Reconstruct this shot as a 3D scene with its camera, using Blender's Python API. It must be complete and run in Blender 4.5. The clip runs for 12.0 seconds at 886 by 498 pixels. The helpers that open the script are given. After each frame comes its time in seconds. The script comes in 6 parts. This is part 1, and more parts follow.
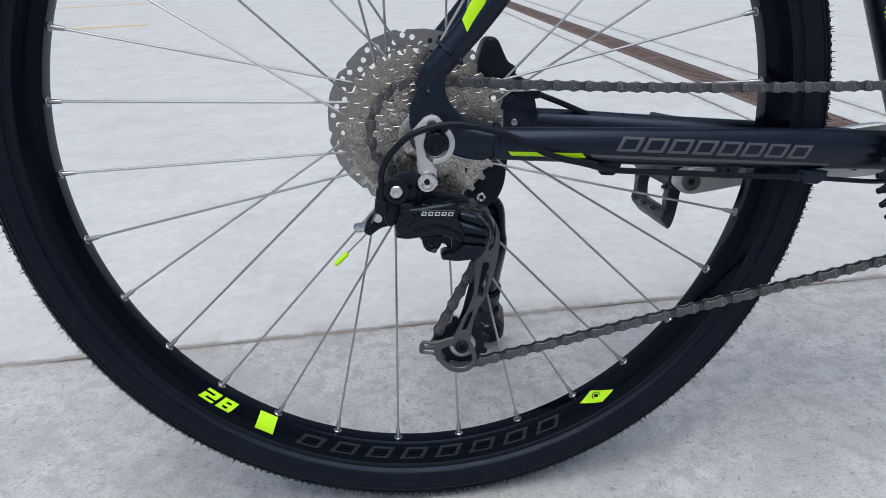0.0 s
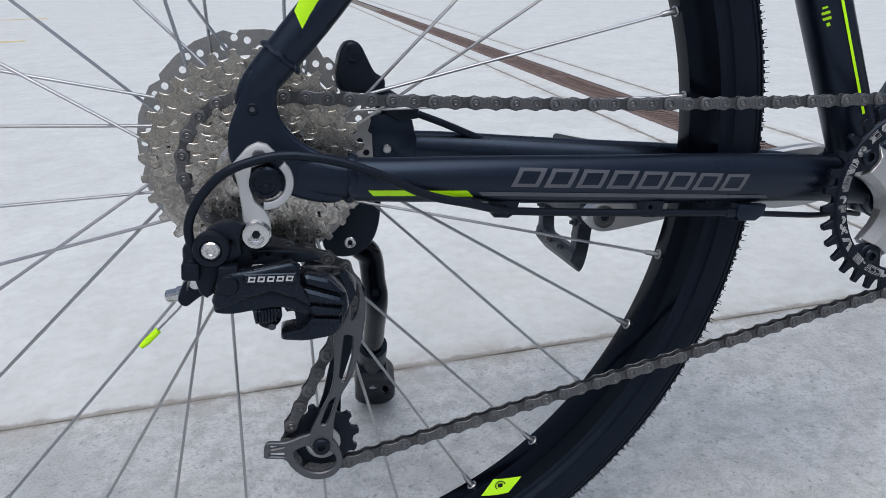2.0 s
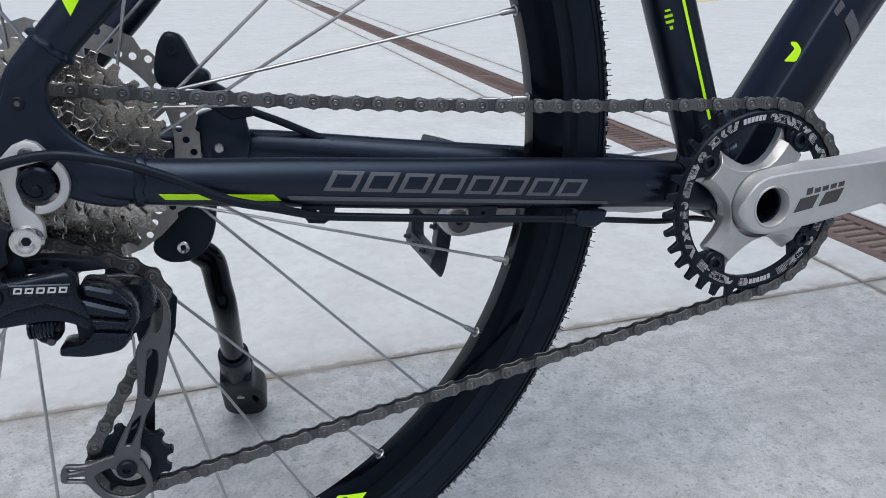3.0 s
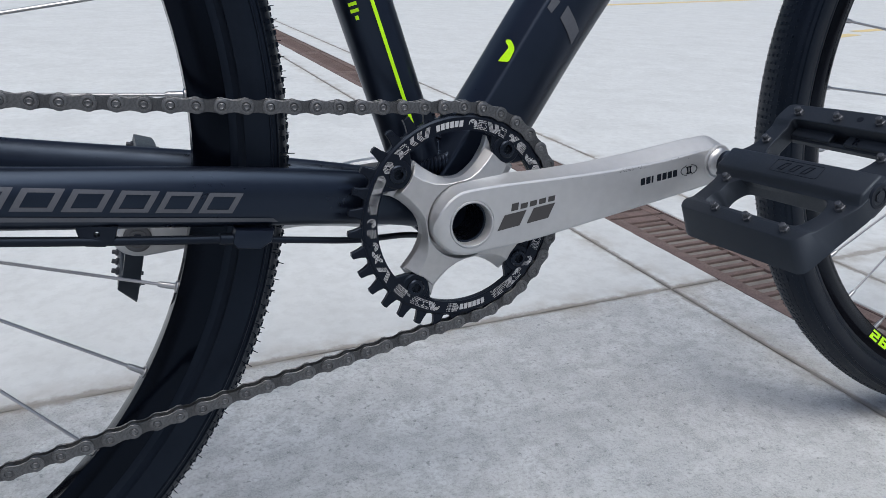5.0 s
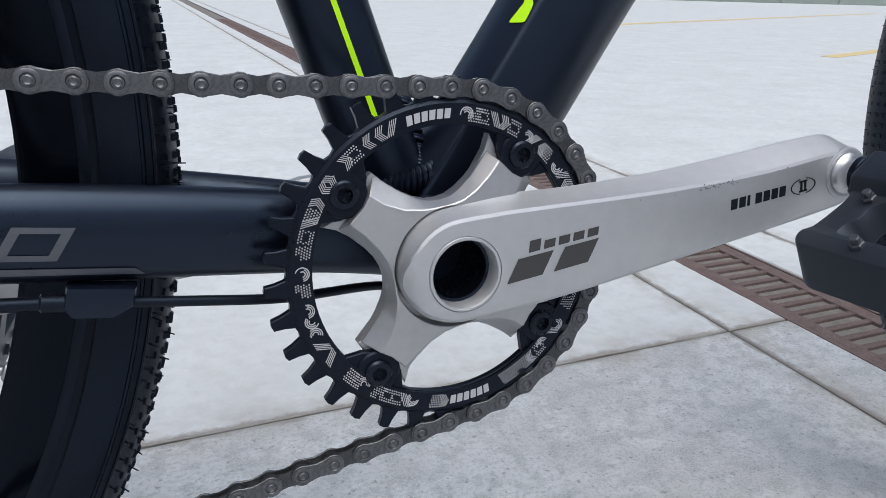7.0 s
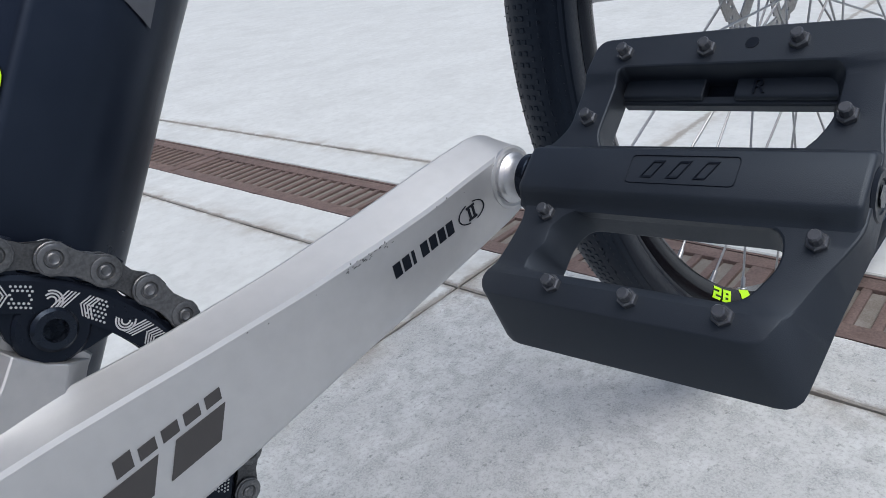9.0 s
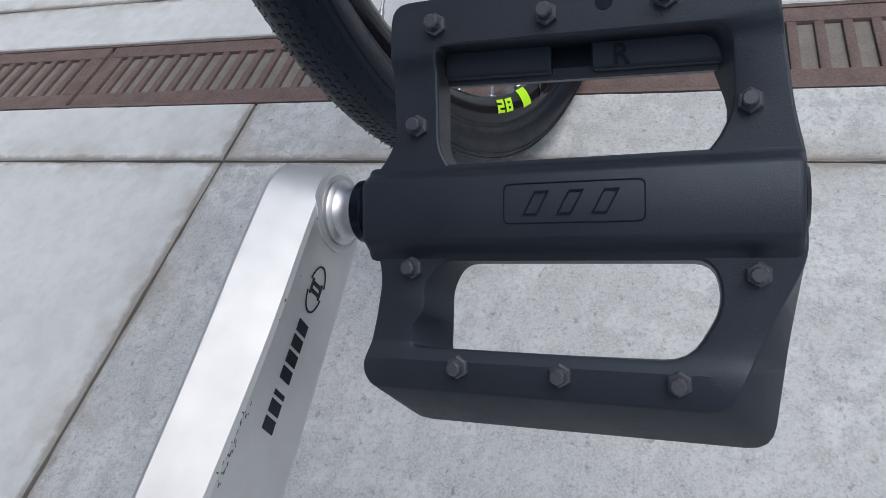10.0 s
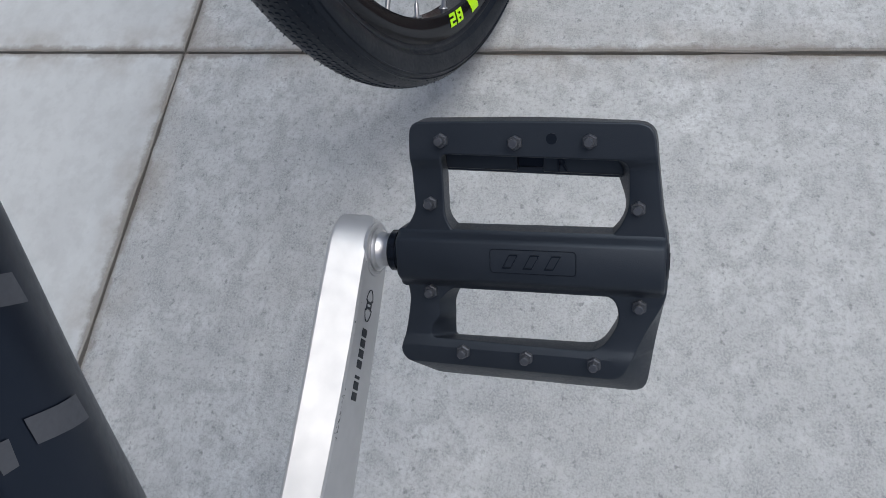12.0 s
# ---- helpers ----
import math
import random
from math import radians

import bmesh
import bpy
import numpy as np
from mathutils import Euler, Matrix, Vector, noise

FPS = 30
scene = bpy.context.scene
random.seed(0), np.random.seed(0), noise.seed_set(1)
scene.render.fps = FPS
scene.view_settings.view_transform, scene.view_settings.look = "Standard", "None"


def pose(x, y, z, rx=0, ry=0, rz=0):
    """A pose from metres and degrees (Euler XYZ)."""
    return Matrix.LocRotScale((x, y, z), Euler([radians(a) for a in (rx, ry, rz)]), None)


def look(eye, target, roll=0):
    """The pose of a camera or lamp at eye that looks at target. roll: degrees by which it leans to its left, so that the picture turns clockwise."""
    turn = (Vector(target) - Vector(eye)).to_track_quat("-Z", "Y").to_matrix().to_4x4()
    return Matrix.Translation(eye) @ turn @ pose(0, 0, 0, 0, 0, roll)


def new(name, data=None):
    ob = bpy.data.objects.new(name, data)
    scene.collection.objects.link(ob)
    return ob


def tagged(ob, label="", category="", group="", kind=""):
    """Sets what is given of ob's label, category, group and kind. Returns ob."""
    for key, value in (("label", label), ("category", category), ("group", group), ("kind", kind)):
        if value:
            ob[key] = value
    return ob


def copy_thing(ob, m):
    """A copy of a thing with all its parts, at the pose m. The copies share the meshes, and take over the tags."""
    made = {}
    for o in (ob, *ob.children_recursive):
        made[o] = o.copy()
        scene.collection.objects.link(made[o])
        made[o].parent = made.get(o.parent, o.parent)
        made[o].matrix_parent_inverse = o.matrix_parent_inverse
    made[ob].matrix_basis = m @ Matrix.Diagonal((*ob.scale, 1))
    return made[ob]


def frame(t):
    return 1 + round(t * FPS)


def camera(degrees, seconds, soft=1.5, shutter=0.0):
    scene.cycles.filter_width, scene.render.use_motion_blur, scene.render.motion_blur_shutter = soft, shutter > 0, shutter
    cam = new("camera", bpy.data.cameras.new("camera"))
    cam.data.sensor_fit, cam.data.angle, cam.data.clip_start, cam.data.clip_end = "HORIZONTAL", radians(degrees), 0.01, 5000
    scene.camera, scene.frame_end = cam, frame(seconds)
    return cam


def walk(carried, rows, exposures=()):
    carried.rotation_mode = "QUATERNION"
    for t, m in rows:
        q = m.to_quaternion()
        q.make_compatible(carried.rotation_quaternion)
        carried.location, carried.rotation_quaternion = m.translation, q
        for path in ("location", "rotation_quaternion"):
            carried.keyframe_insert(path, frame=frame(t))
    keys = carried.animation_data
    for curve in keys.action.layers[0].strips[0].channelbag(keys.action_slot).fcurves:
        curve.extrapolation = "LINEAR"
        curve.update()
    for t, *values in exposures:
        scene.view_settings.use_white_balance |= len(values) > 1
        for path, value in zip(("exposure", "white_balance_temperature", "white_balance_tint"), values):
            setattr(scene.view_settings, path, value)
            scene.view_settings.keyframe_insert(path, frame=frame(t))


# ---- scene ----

# The bicycle's own frame: origin at the rear axle, x ahead, y to its far side, z up in its plane.
# It leans on its stand; BIKE carries that frame onto level ground (z = 0).
BIKE = Matrix(((0.99216, -0.01284, 0.12434, 0.0), (0.0, 0.99471, 0.10275, 0.0), (-0.12500, -0.10194, 0.98691, 0.35403), (0, 0, 0, 1)))

cam = camera(63.64, 12.0, soft=0.65)
# seconds; place beside the bicycle; turn (Euler XYZ)
ROWS = [
    (0.0, -0.0364, -0.6065, 0.0769, 73.15, -3.81, -4.86),
    (0.5, -0.0492, -0.5461, 0.0536, 73.91, -3.55, -6.82),
    (1.0, -0.0435, -0.4989, 0.0479, 74.51, -3.40, -8.71),
    (1.5, -0.0175, -0.4789, 0.0666, 74.99, -3.54, -10.41),
    (2.0, 0.0175, -0.4709, 0.0683, 75.14, -4.06, -11.95),
    (2.5, 0.0525, -0.4685, 0.0728, 75.30, -4.75, -13.90),
    (3.0, 0.0968, -0.4659, 0.0734, 75.38, -5.28, -16.04),
    (3.5, 0.1446, -0.4576, 0.0750, 75.53, -5.69, -18.41),
    (5.5, 0.2840, -0.4306, 0.0884, 76.23, -7.07, -24.27),
    (6.0, 0.3094, -0.3827, 0.0713, 77.26, -6.74, -22.90),
    (6.5, 0.3327, -0.3378, 0.0657, 77.50, -6.41, -21.34),
    (8.5, 0.3871, -0.2540, 0.0720, 78.37, -0.40, -33.12),
    (9.0, 0.4337, -0.2381, 0.0996, 73.99, 6.72, -46.23),
    (9.5, 0.4666, -0.1968, 0.1293, 61.83, 12.93, -61.96),
    (10.0, 0.4986, -0.1794, 0.1614, 49.75, 15.85, -72.85),
    (10.5, 0.5143, -0.1776, 0.1784, 42.56, 15.79, -78.35),
    (11.0, 0.5274, -0.1716, 0.1960, 38.65, 14.65, -79.65),
    (11.5, 0.5181, -0.1761, 0.2288, 35.08, 13.62, -79.63),
    (12.0, 0.4928, -0.1934, 0.2953, 32.35, 14.13, -78.59),
]
walk(cam, [(t, BIKE @ pose(x, y, z, rx, ry, rz)) for t, x, y, z, rx, ry, rz in ROWS], [(0, 0.20), (2.5, 0.23), (3.5, 0.26), (5.5, 0.22), (6.5, 0.30), (8.5, 0.34), (9, 0.29), (9.5, 0.09), (10, 0.10), (11, 0.08), (12, -0.05)])

# ---- light: bright overcast day ----
world = bpy.data.worlds.new("overcast_sky")
scene.world = world
world.use_nodes = True
sky = world.node_tree.nodes.new("ShaderNodeTexSky")
sky.sky_type, sky.sun_disc = "NISHITA", False
sky.sun_elevation, sky.sun_rotation = radians(70), radians(200)
sky.air_density, sky.dust_density, sky.ozone_density = 1.0, 5.5, 1.0
world.node_tree.links.new(sky.outputs[0], world.node_tree.nodes["Background"].inputs[0])
world.node_tree.nodes["Background"].inputs[1].default_value = 0.10
sun = new("sun", bpy.data.lights.new("sun", "SUN"))
sun.data.energy, sun.data.angle, sun.data.color = 1.5, radians(60), (0.88, 0.95, 1.0)
sun.matrix_world = look((0, 0, 0), (-0.12, 0.32, -0.94)) @ pose(0, 0, 0)


# ---- materials ----
def material(name, base, rough=0.5, metal=0.0, second=None, scale=40.0, amount=0.5, bump=0.0, bump_scale=300.0, spec=0.5, rough_vary=0.1, coat=0.0, tint=(1.0, 1.0, 1.0)):
    """A surface in two colours broken up by noise at two scales, with uneven gloss and fine relief."""
    m = bpy.data.materials.new(name)
    m.use_nodes = True
    t = m.node_tree
    n, l = t.nodes, t.links
    b = n["Principled BSDF"]
    co = n.new("ShaderNodeTexCoord")
    a = n.new("ShaderNodeTexNoise")
    a.inputs["Scale"].default_value, a.inputs["Detail"].default_value = scale, 6
    c = n.new("ShaderNodeTexNoise")
    c.inputs["Scale"].default_value, c.inputs["Detail"].default_value = scale * 9, 4
    l.new(co.outputs["Object"], a.inputs["Vector"])
    l.new(co.outputs["Object"], c.inputs["Vector"])
    mix = n.new("ShaderNodeMath")
    mix.operation = "ADD"
    l.new(a.outputs["Fac"], mix.inputs[0])
    l.new(c.outputs["Fac"], mix.inputs[1])
    r = n.new("ShaderNodeMapRange")
    r.inputs["From Min"].default_value, r.inputs["From Max"].default_value = 0.75, 1.25
    r.inputs["To Max"].default_value = amount
    l.new(mix.outputs[0], r.inputs["Value"])
    k = n.new("ShaderNodeMix")
    k.data_type = "RGBA"
    k.inputs["A"].default_value = (*base, 1)
    k.inputs["B"].default_value = (*(second or [v * 0.7 for v in base]), 1)
    l.new(r.outputs[0], k.inputs["Factor"])
    l.new(k.outputs["Result"], b.inputs["Base Color"])
    g = n.new("ShaderNodeMapRange")
    g.inputs["From Min"].default_value, g.inputs["From Max"].default_value = 0.7, 1.3
    g.inputs["To Min"].default_value, g.inputs["To Max"].default_value = max(rough - rough_vary, 0.03), min(rough + rough_vary, 1)
    l.new(mix.outputs[0], g.inputs["Value"])
    l.new(g.outputs[0], b.inputs["Roughness"])
    b.inputs["Metallic"].default_value = metal
    b.inputs["Specular IOR Level"].default_value = spec
    b.inputs["Coat Weight"].default_value = coat
    b.inputs["Specular Tint"].default_value = (*tint, 1)
    if bump:
        f = n.new("ShaderNodeTexNoise")
        f.inputs["Scale"].default_value, f.inputs["Detail"].default_value = bump_scale, 5
        l.new(co.outputs["Object"], f.inputs["Vector"])
        u = n.new("ShaderNodeBump")
        u.inputs["Strength"].default_value, u.inputs["Distance"].default_value = bump, 0.001
        l.new(f.outputs["Fac"], u.inputs["Height"])
        l.new(u.outputs[0], b.inputs["Normal"])
    return m


NAVY = (0.55, 0.72, 1.0)
PAINT = material("matt_navy_paint", (0.0026, 0.0038, 0.0085), 0.33, 0, (0.0034, 0.0048, 0.0102), 25, 0.6, 0.02, 900, 0.54, 0.06, tint=NAVY)
RUBBER = material("tyre_rubber", (0.0020, 0.0030, 0.0060), 0.40, 0, (0.0038, 0.0054, 0.0092), 40, 0.7, 0.08, 900, 0.30, tint=NAVY)
RIM = material("anodised_rim", (0.0008, 0.0012, 0.0028), 0.15, 0.0, (0.0014, 0.0020, 0.0040), 30, 0.6, 0.02, 900, 0.17, 0.04, tint=NAVY)
STEEL = material("spoke_steel", (0.42, 0.425, 0.44), 0.32, 1.0, (0.35, 0.355, 0.365), 30, 0.5, rough_vary=0.04)
NICKEL = material("nickel_sprocket", (0.56, 0.54, 0.51), 0.26, 1.0, (0.22, 0.20, 0.18), 60, 0.78, 0.06, 420, 0.5, 0.10)
CHAIN = material("dark_chain_steel", (0.165, 0.170, 0.180), 0.42, 0.85, (0.085, 0.088, 0.094), 120, 0.8, 0.08, 1500, 0.5, 0.10)
CHAIN_DARK = material("oily_link_steel", (0.110, 0.114, 0.122), 0.44, 0.85, (0.055, 0.057, 0.061), 160, 0.8, 0.08, 1500, 0.5, 0.10)
ROTOR = material("rotor_steel", (0.40, 0.395, 0.39), 0.38, 1.0, (0.28, 0.275, 0.27), 40, 0.6)
BLACK = material("black_plastic", (0.0050, 0.0062, 0.0095), 0.40, 0, (0.008, 0.0095, 0.0135), 80, 0.6, 0.06, 1400, 0.28, tint=NAVY)
PEDAL = material("moulded_nylon", (0.0108, 0.0136, 0.0195), 0.47, 0, (0.0138, 0.0170, 0.0240), 60, 0.6, 0.13, 3200, 0.56, 0.06, tint=(0.72, 0.85, 1.0))
PIN = material("dark_pin_steel", (0.080, 0.087, 0.102), 0.36, 0.4, (0.058, 0.063, 0.075), 200, 0.6, 0.08, 2200)
GLOSS = material("gloss_black", (0.0045, 0.0056, 0.0085), 0.24, 0, (0.007, 0.0082, 0.012), 60, 0.5, 0.02, 900, 0.36, tint=NAVY)
CAGE = material("dark_grey_alloy", (0.088, 0.093, 0.105), 0.38, 0.5, (0.068, 0.072, 0.082), 60, 0.5, 0.04, 900)
ANOD = material("black_anodised_alloy", (0.0040, 0.0050, 0.0085), 0.36, 0.1, (0.006, 0.007, 0.011), 60, 0.5, 0.03, 1300, 0.30, tint=NAVY)
SILVER = material("satin_silver_alloy", (0.535, 0.547, 0.565), 0.52, 0.78, (0.49, 0.502, 0.52), 18, 0.6, 0.015, 2200, 0.5, 0.05)
POLISHED = material("polished_spindle_steel", (0.56, 0.565, 0.58), 0.40, 1.0, (0.50, 0.505, 0.52), 120, 0.6, 0.02, 900, 0.5, 0.05)
SATIN = material("burnished_spider_alloy", (0.48, 0.485, 0.495), 0.46, 0.90, (0.41, 0.415, 0.425), 22, 0.6, 0.02, 1800, 0.5, 0.06)
CHROME = material("bright_bolt_steel", (0.66, 0.66, 0.67), 0.22, 1.0, (0.5, 0.5, 0.5), 200, 0.5)
GREEN = material("neon_green_vinyl", (0.50, 0.92, 0.0), 0.45, 0, (0.46, 0.86, 0.0), 60, 0.5)
MARK = material("silver_grey_vinyl", (0.085, 0.092, 0.110), 0.42, 0.2, (0.072, 0.078, 0.094), 60, 0.5)
WHITE = material("white_ink", (0.43, 0.44, 0.46), 0.5, 0, (0.42, 0.43, 0.45), 200, 0.5)
DARKMARK = material("dark_grey_ink", (0.035, 0.034, 0.036), 0.5, 0, (0.05, 0.048, 0.05), 200, 0.5)
GHOST = material("gloss_black_vinyl", (0.0075, 0.0088, 0.0135), 0.2, 0, (0.010, 0.0115, 0.017), 60, 0.5)


def concrete(name, base, low, mottle, grain, rough):
    """Cast concrete: cloudy patches, mottling, dark specks and a sandy grain."""
    m = bpy.data.materials.new(name)
    m.use_nodes = True
    n, l = m.node_tree.nodes, m.node_tree.links
    b = n["Principled BSDF"]
    co = n.new("ShaderNodeTexCoord")

    def layer(scale, detail, lo, hi, rough_=0.55):
        t = n.new("ShaderNodeTexNoise")
        t.inputs["Scale"].default_value, t.inputs["Detail"].default_value, t.inputs["Roughness"].default_value = scale, detail, rough_
        l.new(co.outputs["Object"], t.inputs["Vector"])
        r = n.new("ShaderNodeMapRange")
        r.inputs["From Min"].default_value, r.inputs["From Max"].default_value = lo, hi
        l.new(t.outputs["Fac"], r.inputs["Value"])
        return r.outputs[0], t.outputs["Fac"]

    def blend(fac, amount, a, colour):
        k = n.new("ShaderNodeMix")
        k.data_type = "RGBA"
        g = n.new("ShaderNodeMath")
        g.operation = "MULTIPLY"
        g.inputs[1].default_value = amount
        l.new(fac, g.inputs[0])
        l.new(g.outputs[0], k.inputs["Factor"])
        if isinstance(a, tuple):
            k.inputs["A"].default_value = (*a, 1)
        else:
            l.new(a, k.inputs["A"])
        k.inputs["B"].default_value = (*colour, 1)
        return k.outputs["Result"]

    clouds, _ = layer(1.9, 4, 0.38, 0.64)
    patches, _ = layer(8, 6, 0.42, 0.62, 0.62)
    blots, _ = layer(46, 5, 0.47, 0.60, 0.66)
    specks, fine = layer(235, 4, 0.47, 0.66, 0.65)
    dots, _ = layer(120, 4, 0.60, 0.70, 0.6)
    stains, _ = layer(4.6, 6, 0.47, 0.62, 0.72)
    sand, sandy = layer(520, 3, 0.38, 0.66)
    pale, _ = layer(21, 5, 0.52, 0.68, 0.6)
    c = blend(clouds, mottle * 0.6, base, low)
    c = blend(patches, mottle, c, low)
    c = blend(stains, mottle * 0.55, c, tuple(v * 0.80 for v in low))
    c = blend(pale, mottle * 0.6, c, tuple(min(v * 1.14, 0.9) for v in base))
    c = blend(blots, mottle if grain > 0.3 else mottle * 0.5, c, tuple(v * 0.80 for v in low))
    c = blend(specks, grain, c, tuple(v * 0.74 for v in low))
    c = blend(sand, grain, c, tuple(v * 0.80 for v in base))
    c = blend(dots, grain * 0.85, c, tuple(v * 0.46 for v in low))
    # brown dirt washed along the joints, ragged in width
    xyz = n.new("ShaderNodeSeparateXYZ")
    l.new(co.outputs["Object"], xyz.inputs[0])

    def calc(op, a, b_):
        k = n.new("ShaderNodeMath")
        k.operation = op
        for s, v in zip(k.inputs, (a, b_)):
            if isinstance(v, float):
                s.default_value = v
            else:
                l.new(v, s)
        return k.outputs[0]

    near = None
    for ax, ay, off in ((-0.0392, 1.0, 0.2961), (1.0, 0.0372, 1.0076), (1.0, 0.0372, 1.3615)):
        e = calc("ADD", calc("MULTIPLY", xyz.outputs[0], ax), calc("MULTIPLY", xyz.outputs[1], ay))
        e = calc("ABSOLUTE", calc("SUBTRACT", e, off), 0.0)
        near = e if near is None else calc("MINIMUM", near, e)
    wash, _ = layer(14, 5, 0.42, 0.66, 0.65)
    stain = n.new("ShaderNodeMapRange")
    stain.inputs["From Min"].default_value, stain.inputs["From Max"].default_value = 0.044, 0.002
    l.new(near, stain.inputs["Value"])
    c = blend(calc("MULTIPLY", stain.outputs[0], wash), 0.78, c, (0.29, 0.266, 0.238))
    # chipped, dirt-filled edges of the joints
    _, chip = layer(38, 6, 0.4, 0.6, 0.7)
    edge = n.new("ShaderNodeMapRange")
    edge.inputs["From Min"].default_value, edge.inputs["From Max"].default_value = 0.0098, 0.0040
    l.new(calc("ADD", near, calc("MULTIPLY", calc("SUBTRACT", chip, 0.5), 0.026)), edge.inputs["Value"])
    c = blend(edge.outputs[0], 0.78, c, (0.25, 0.235, 0.215))
    l.new(c, b.inputs["Base Color"])
    b.inputs["Roughness"].default_value = rough
    b.inputs["Specular IOR Level"].default_value = 0.3
    h = calc("ADD", fine, sandy)
    u = n.new("ShaderNodeBump")
    u.inputs["Strength"].default_value, u.inputs["Distance"].default_value = 0.55 if grain > 0.3 else 0.015, 0.0015
    l.new(h, u.inputs["Height"])
    l.new(u.outputs[0], b.inputs["Normal"])
    return m


CONCRETE = concrete("rough_concrete", (0.615, 0.643, 0.656), (0.385, 0.405, 0.416), 0.76, 0.78, 0.85)
SMOOTH = concrete("smooth_concrete", (0.575, 0.603, 0.612), (0.482, 0.505, 0.514), 0.46, 0.03, 0.72)
JOINT = material("joint_dirt", (0.21, 0.20, 0.19), 0.95, 0, (0.14, 0.125, 0.11), 60, 0.8, 0.5, 300, 0.2)
IRON = material("rusty_iron", (0.165, 0.122, 0.114), 0.85, 0, (0.100, 0.074, 0.069), 40, 0.8, 0.4, 500, 0.25)
# near-black: the darkness below the grates is put into the channel's colour
VOID = material("drain_shade", (0.02, 0.018, 0.017), 0.95)
YELLOW = material("worn_yellow_paint", (0.62, 0.47, 0.16), 0.75, 0, (0.55, 0.48, 0.32), 20, 0.9, 0.3, 300)

# ---- shape helpers: (p, q, h) = along, up, out towards the drive side ----
SIDE = Matrix(((1, 0, 0, 0), (0, 0, -1, 0), (0, 1, 0, 0), (0, 0, 0, 1)))
TAU = 2 * math.pi


def fillet(corners, n=4):
    """A loop through corners (x, y, radius), each rounded in n steps."""
    out = []
    for i, (x, y, r) in enumerate(corners):
        p = Vector((x, y))
        a, b = Vector(corners[i - 1][:2]) - p, Vector(corners[(i + 1) % len(corners)][:2]) - p
        d = min(r, a.length * 0.48, b.length * 0.48)
        s, e = p + a.normalized() * d, p + b.normalized() * d
        for k in range(n + 1):
            t = k / n
            v = s * (1 - t) ** 2 + p * 2 * t * (1 - t) + e * t * t
            out.append((v.x, v.y))
    return out


def loft_plate(top, bottom, h0, h1, holes=(), bevel=0.0):
    """A slab between two outlines with the same count of points; holes are pairs of loops likewise."""
    b = bmesh.new()
    walls = []
    for hi, lo in ((top, bottom), *holes):
        u = [b.verts.new((x, y, h1)) for x, y in hi]
        d = [b.verts.new((x, y, h0)) for x, y in lo]
        walls.append((u, d))
    ends = []
    for k in (0, 1):
        edges = []
        for w in walls:
            vs = w[k]
            edges += [b.edges.new((vs[i], vs[(i + 1) % len(vs)])) for i in range(len(vs))]
        bmesh.ops.triangle_fill(b, use_beauty=True, use_dissolve=False, edges=edges)
        ends += edges
    for u, d in walls:
        for i in range(len(u)):
            j = (i + 1) % len(u)
            b.faces.new((u[i], u[j], d[j], d[i]))
    bmesh.ops.recalc_face_normals(b, faces=b.faces)
    if bevel:
        bmesh.ops.bevel(b, geom=[e for e in ends if e.is_valid], offset=bevel, segments=2, affect="EDGES", profile=0.5)
    return b


def part(name, bm, mat, parent, label="", m=SIDE, sharp=38):
    """Links a bmesh as one mesh object under a thing or a part."""
    if m is not None:
        bm.transform(m)
    bmesh.ops.recalc_face_normals(bm, faces=bm.faces)
    for f in bm.faces:
        f.smooth = True
    for e in bm.edges:
        e.smooth = len(e.link_faces) == 2 and e.calc_face_angle(0) < radians(sharp)
    me = bpy.data.meshes.new(name)
    bm.to_mesh(me)
    bm.free()
    me.materials.append(mat)
    ob = new(name, me)
    ob.parent = parent
    if label:
        tagged(ob, label)
    return ob


def group_part(name, parent, label=""):
    ob = new(name)
    ob.parent = parent
    ob.empty_display_size = 0.02
    return tagged(ob, label)


def clone(ob, m, parent=None):
    c = new(ob.name, ob.data)
    c.parent = parent or ob.parent
    c.matrix_basis = m
    return c


def circle(cx, cy, r, n=24, a0=0.0):
    return [(cx + r * math.cos(a0 + TAU * i / n), cy + r * math.sin(a0 + TAU * i / n)) for i in range(n)]


def plate(outline, h0, h1, holes=(), bevel=0.0, segs=1, bm=None):
    """A flat piece with holes, from h0 to h1."""
    b = bmesh.new()
    edges = []
    for loop in (outline, *holes):
        vs = [b.verts.new((x, y, h0)) for x, y in loop]
        edges += [b.edges.new((vs[i], vs[(i + 1) % len(vs)])) for i in range(len(vs))]
    bmesh.ops.triangle_fill(b, use_beauty=True, use_dissolve=False, edges=edges)
    got = bmesh.ops.extrude_face_region(b, geom=b.faces[:])
    bmesh.ops.translate(b, verts=[v for v in got["geom"] if isinstance(v, bmesh.types.BMVert)], vec=(0, 0, h1 - h0))
    bmesh.ops.recalc_face_normals(b, faces=b.faces)
    if bevel:
        b.normal_update()
        rim = [e for e in b.edges if len(e.link_faces) == 2 and e.calc_face_angle(0) > radians(50) and abs(e.verts[0].co.z - e.verts[1].co.z) < 1e-7]
        bmesh.ops.bevel(b, geom=rim, offset=bevel, segments=segs, affect="EDGES", profile=0.5)
    return merge(bm, b)


def merge(bm, b, m=None):
    if m is not None:
        b.transform(m)
    if bm is None:
        return b
    me = bpy.data.meshes.new("tmp")
    b.to_mesh(me)
    b.free()
    bm.from_mesh(me)
    bpy.data.meshes.remove(me)
    return bm


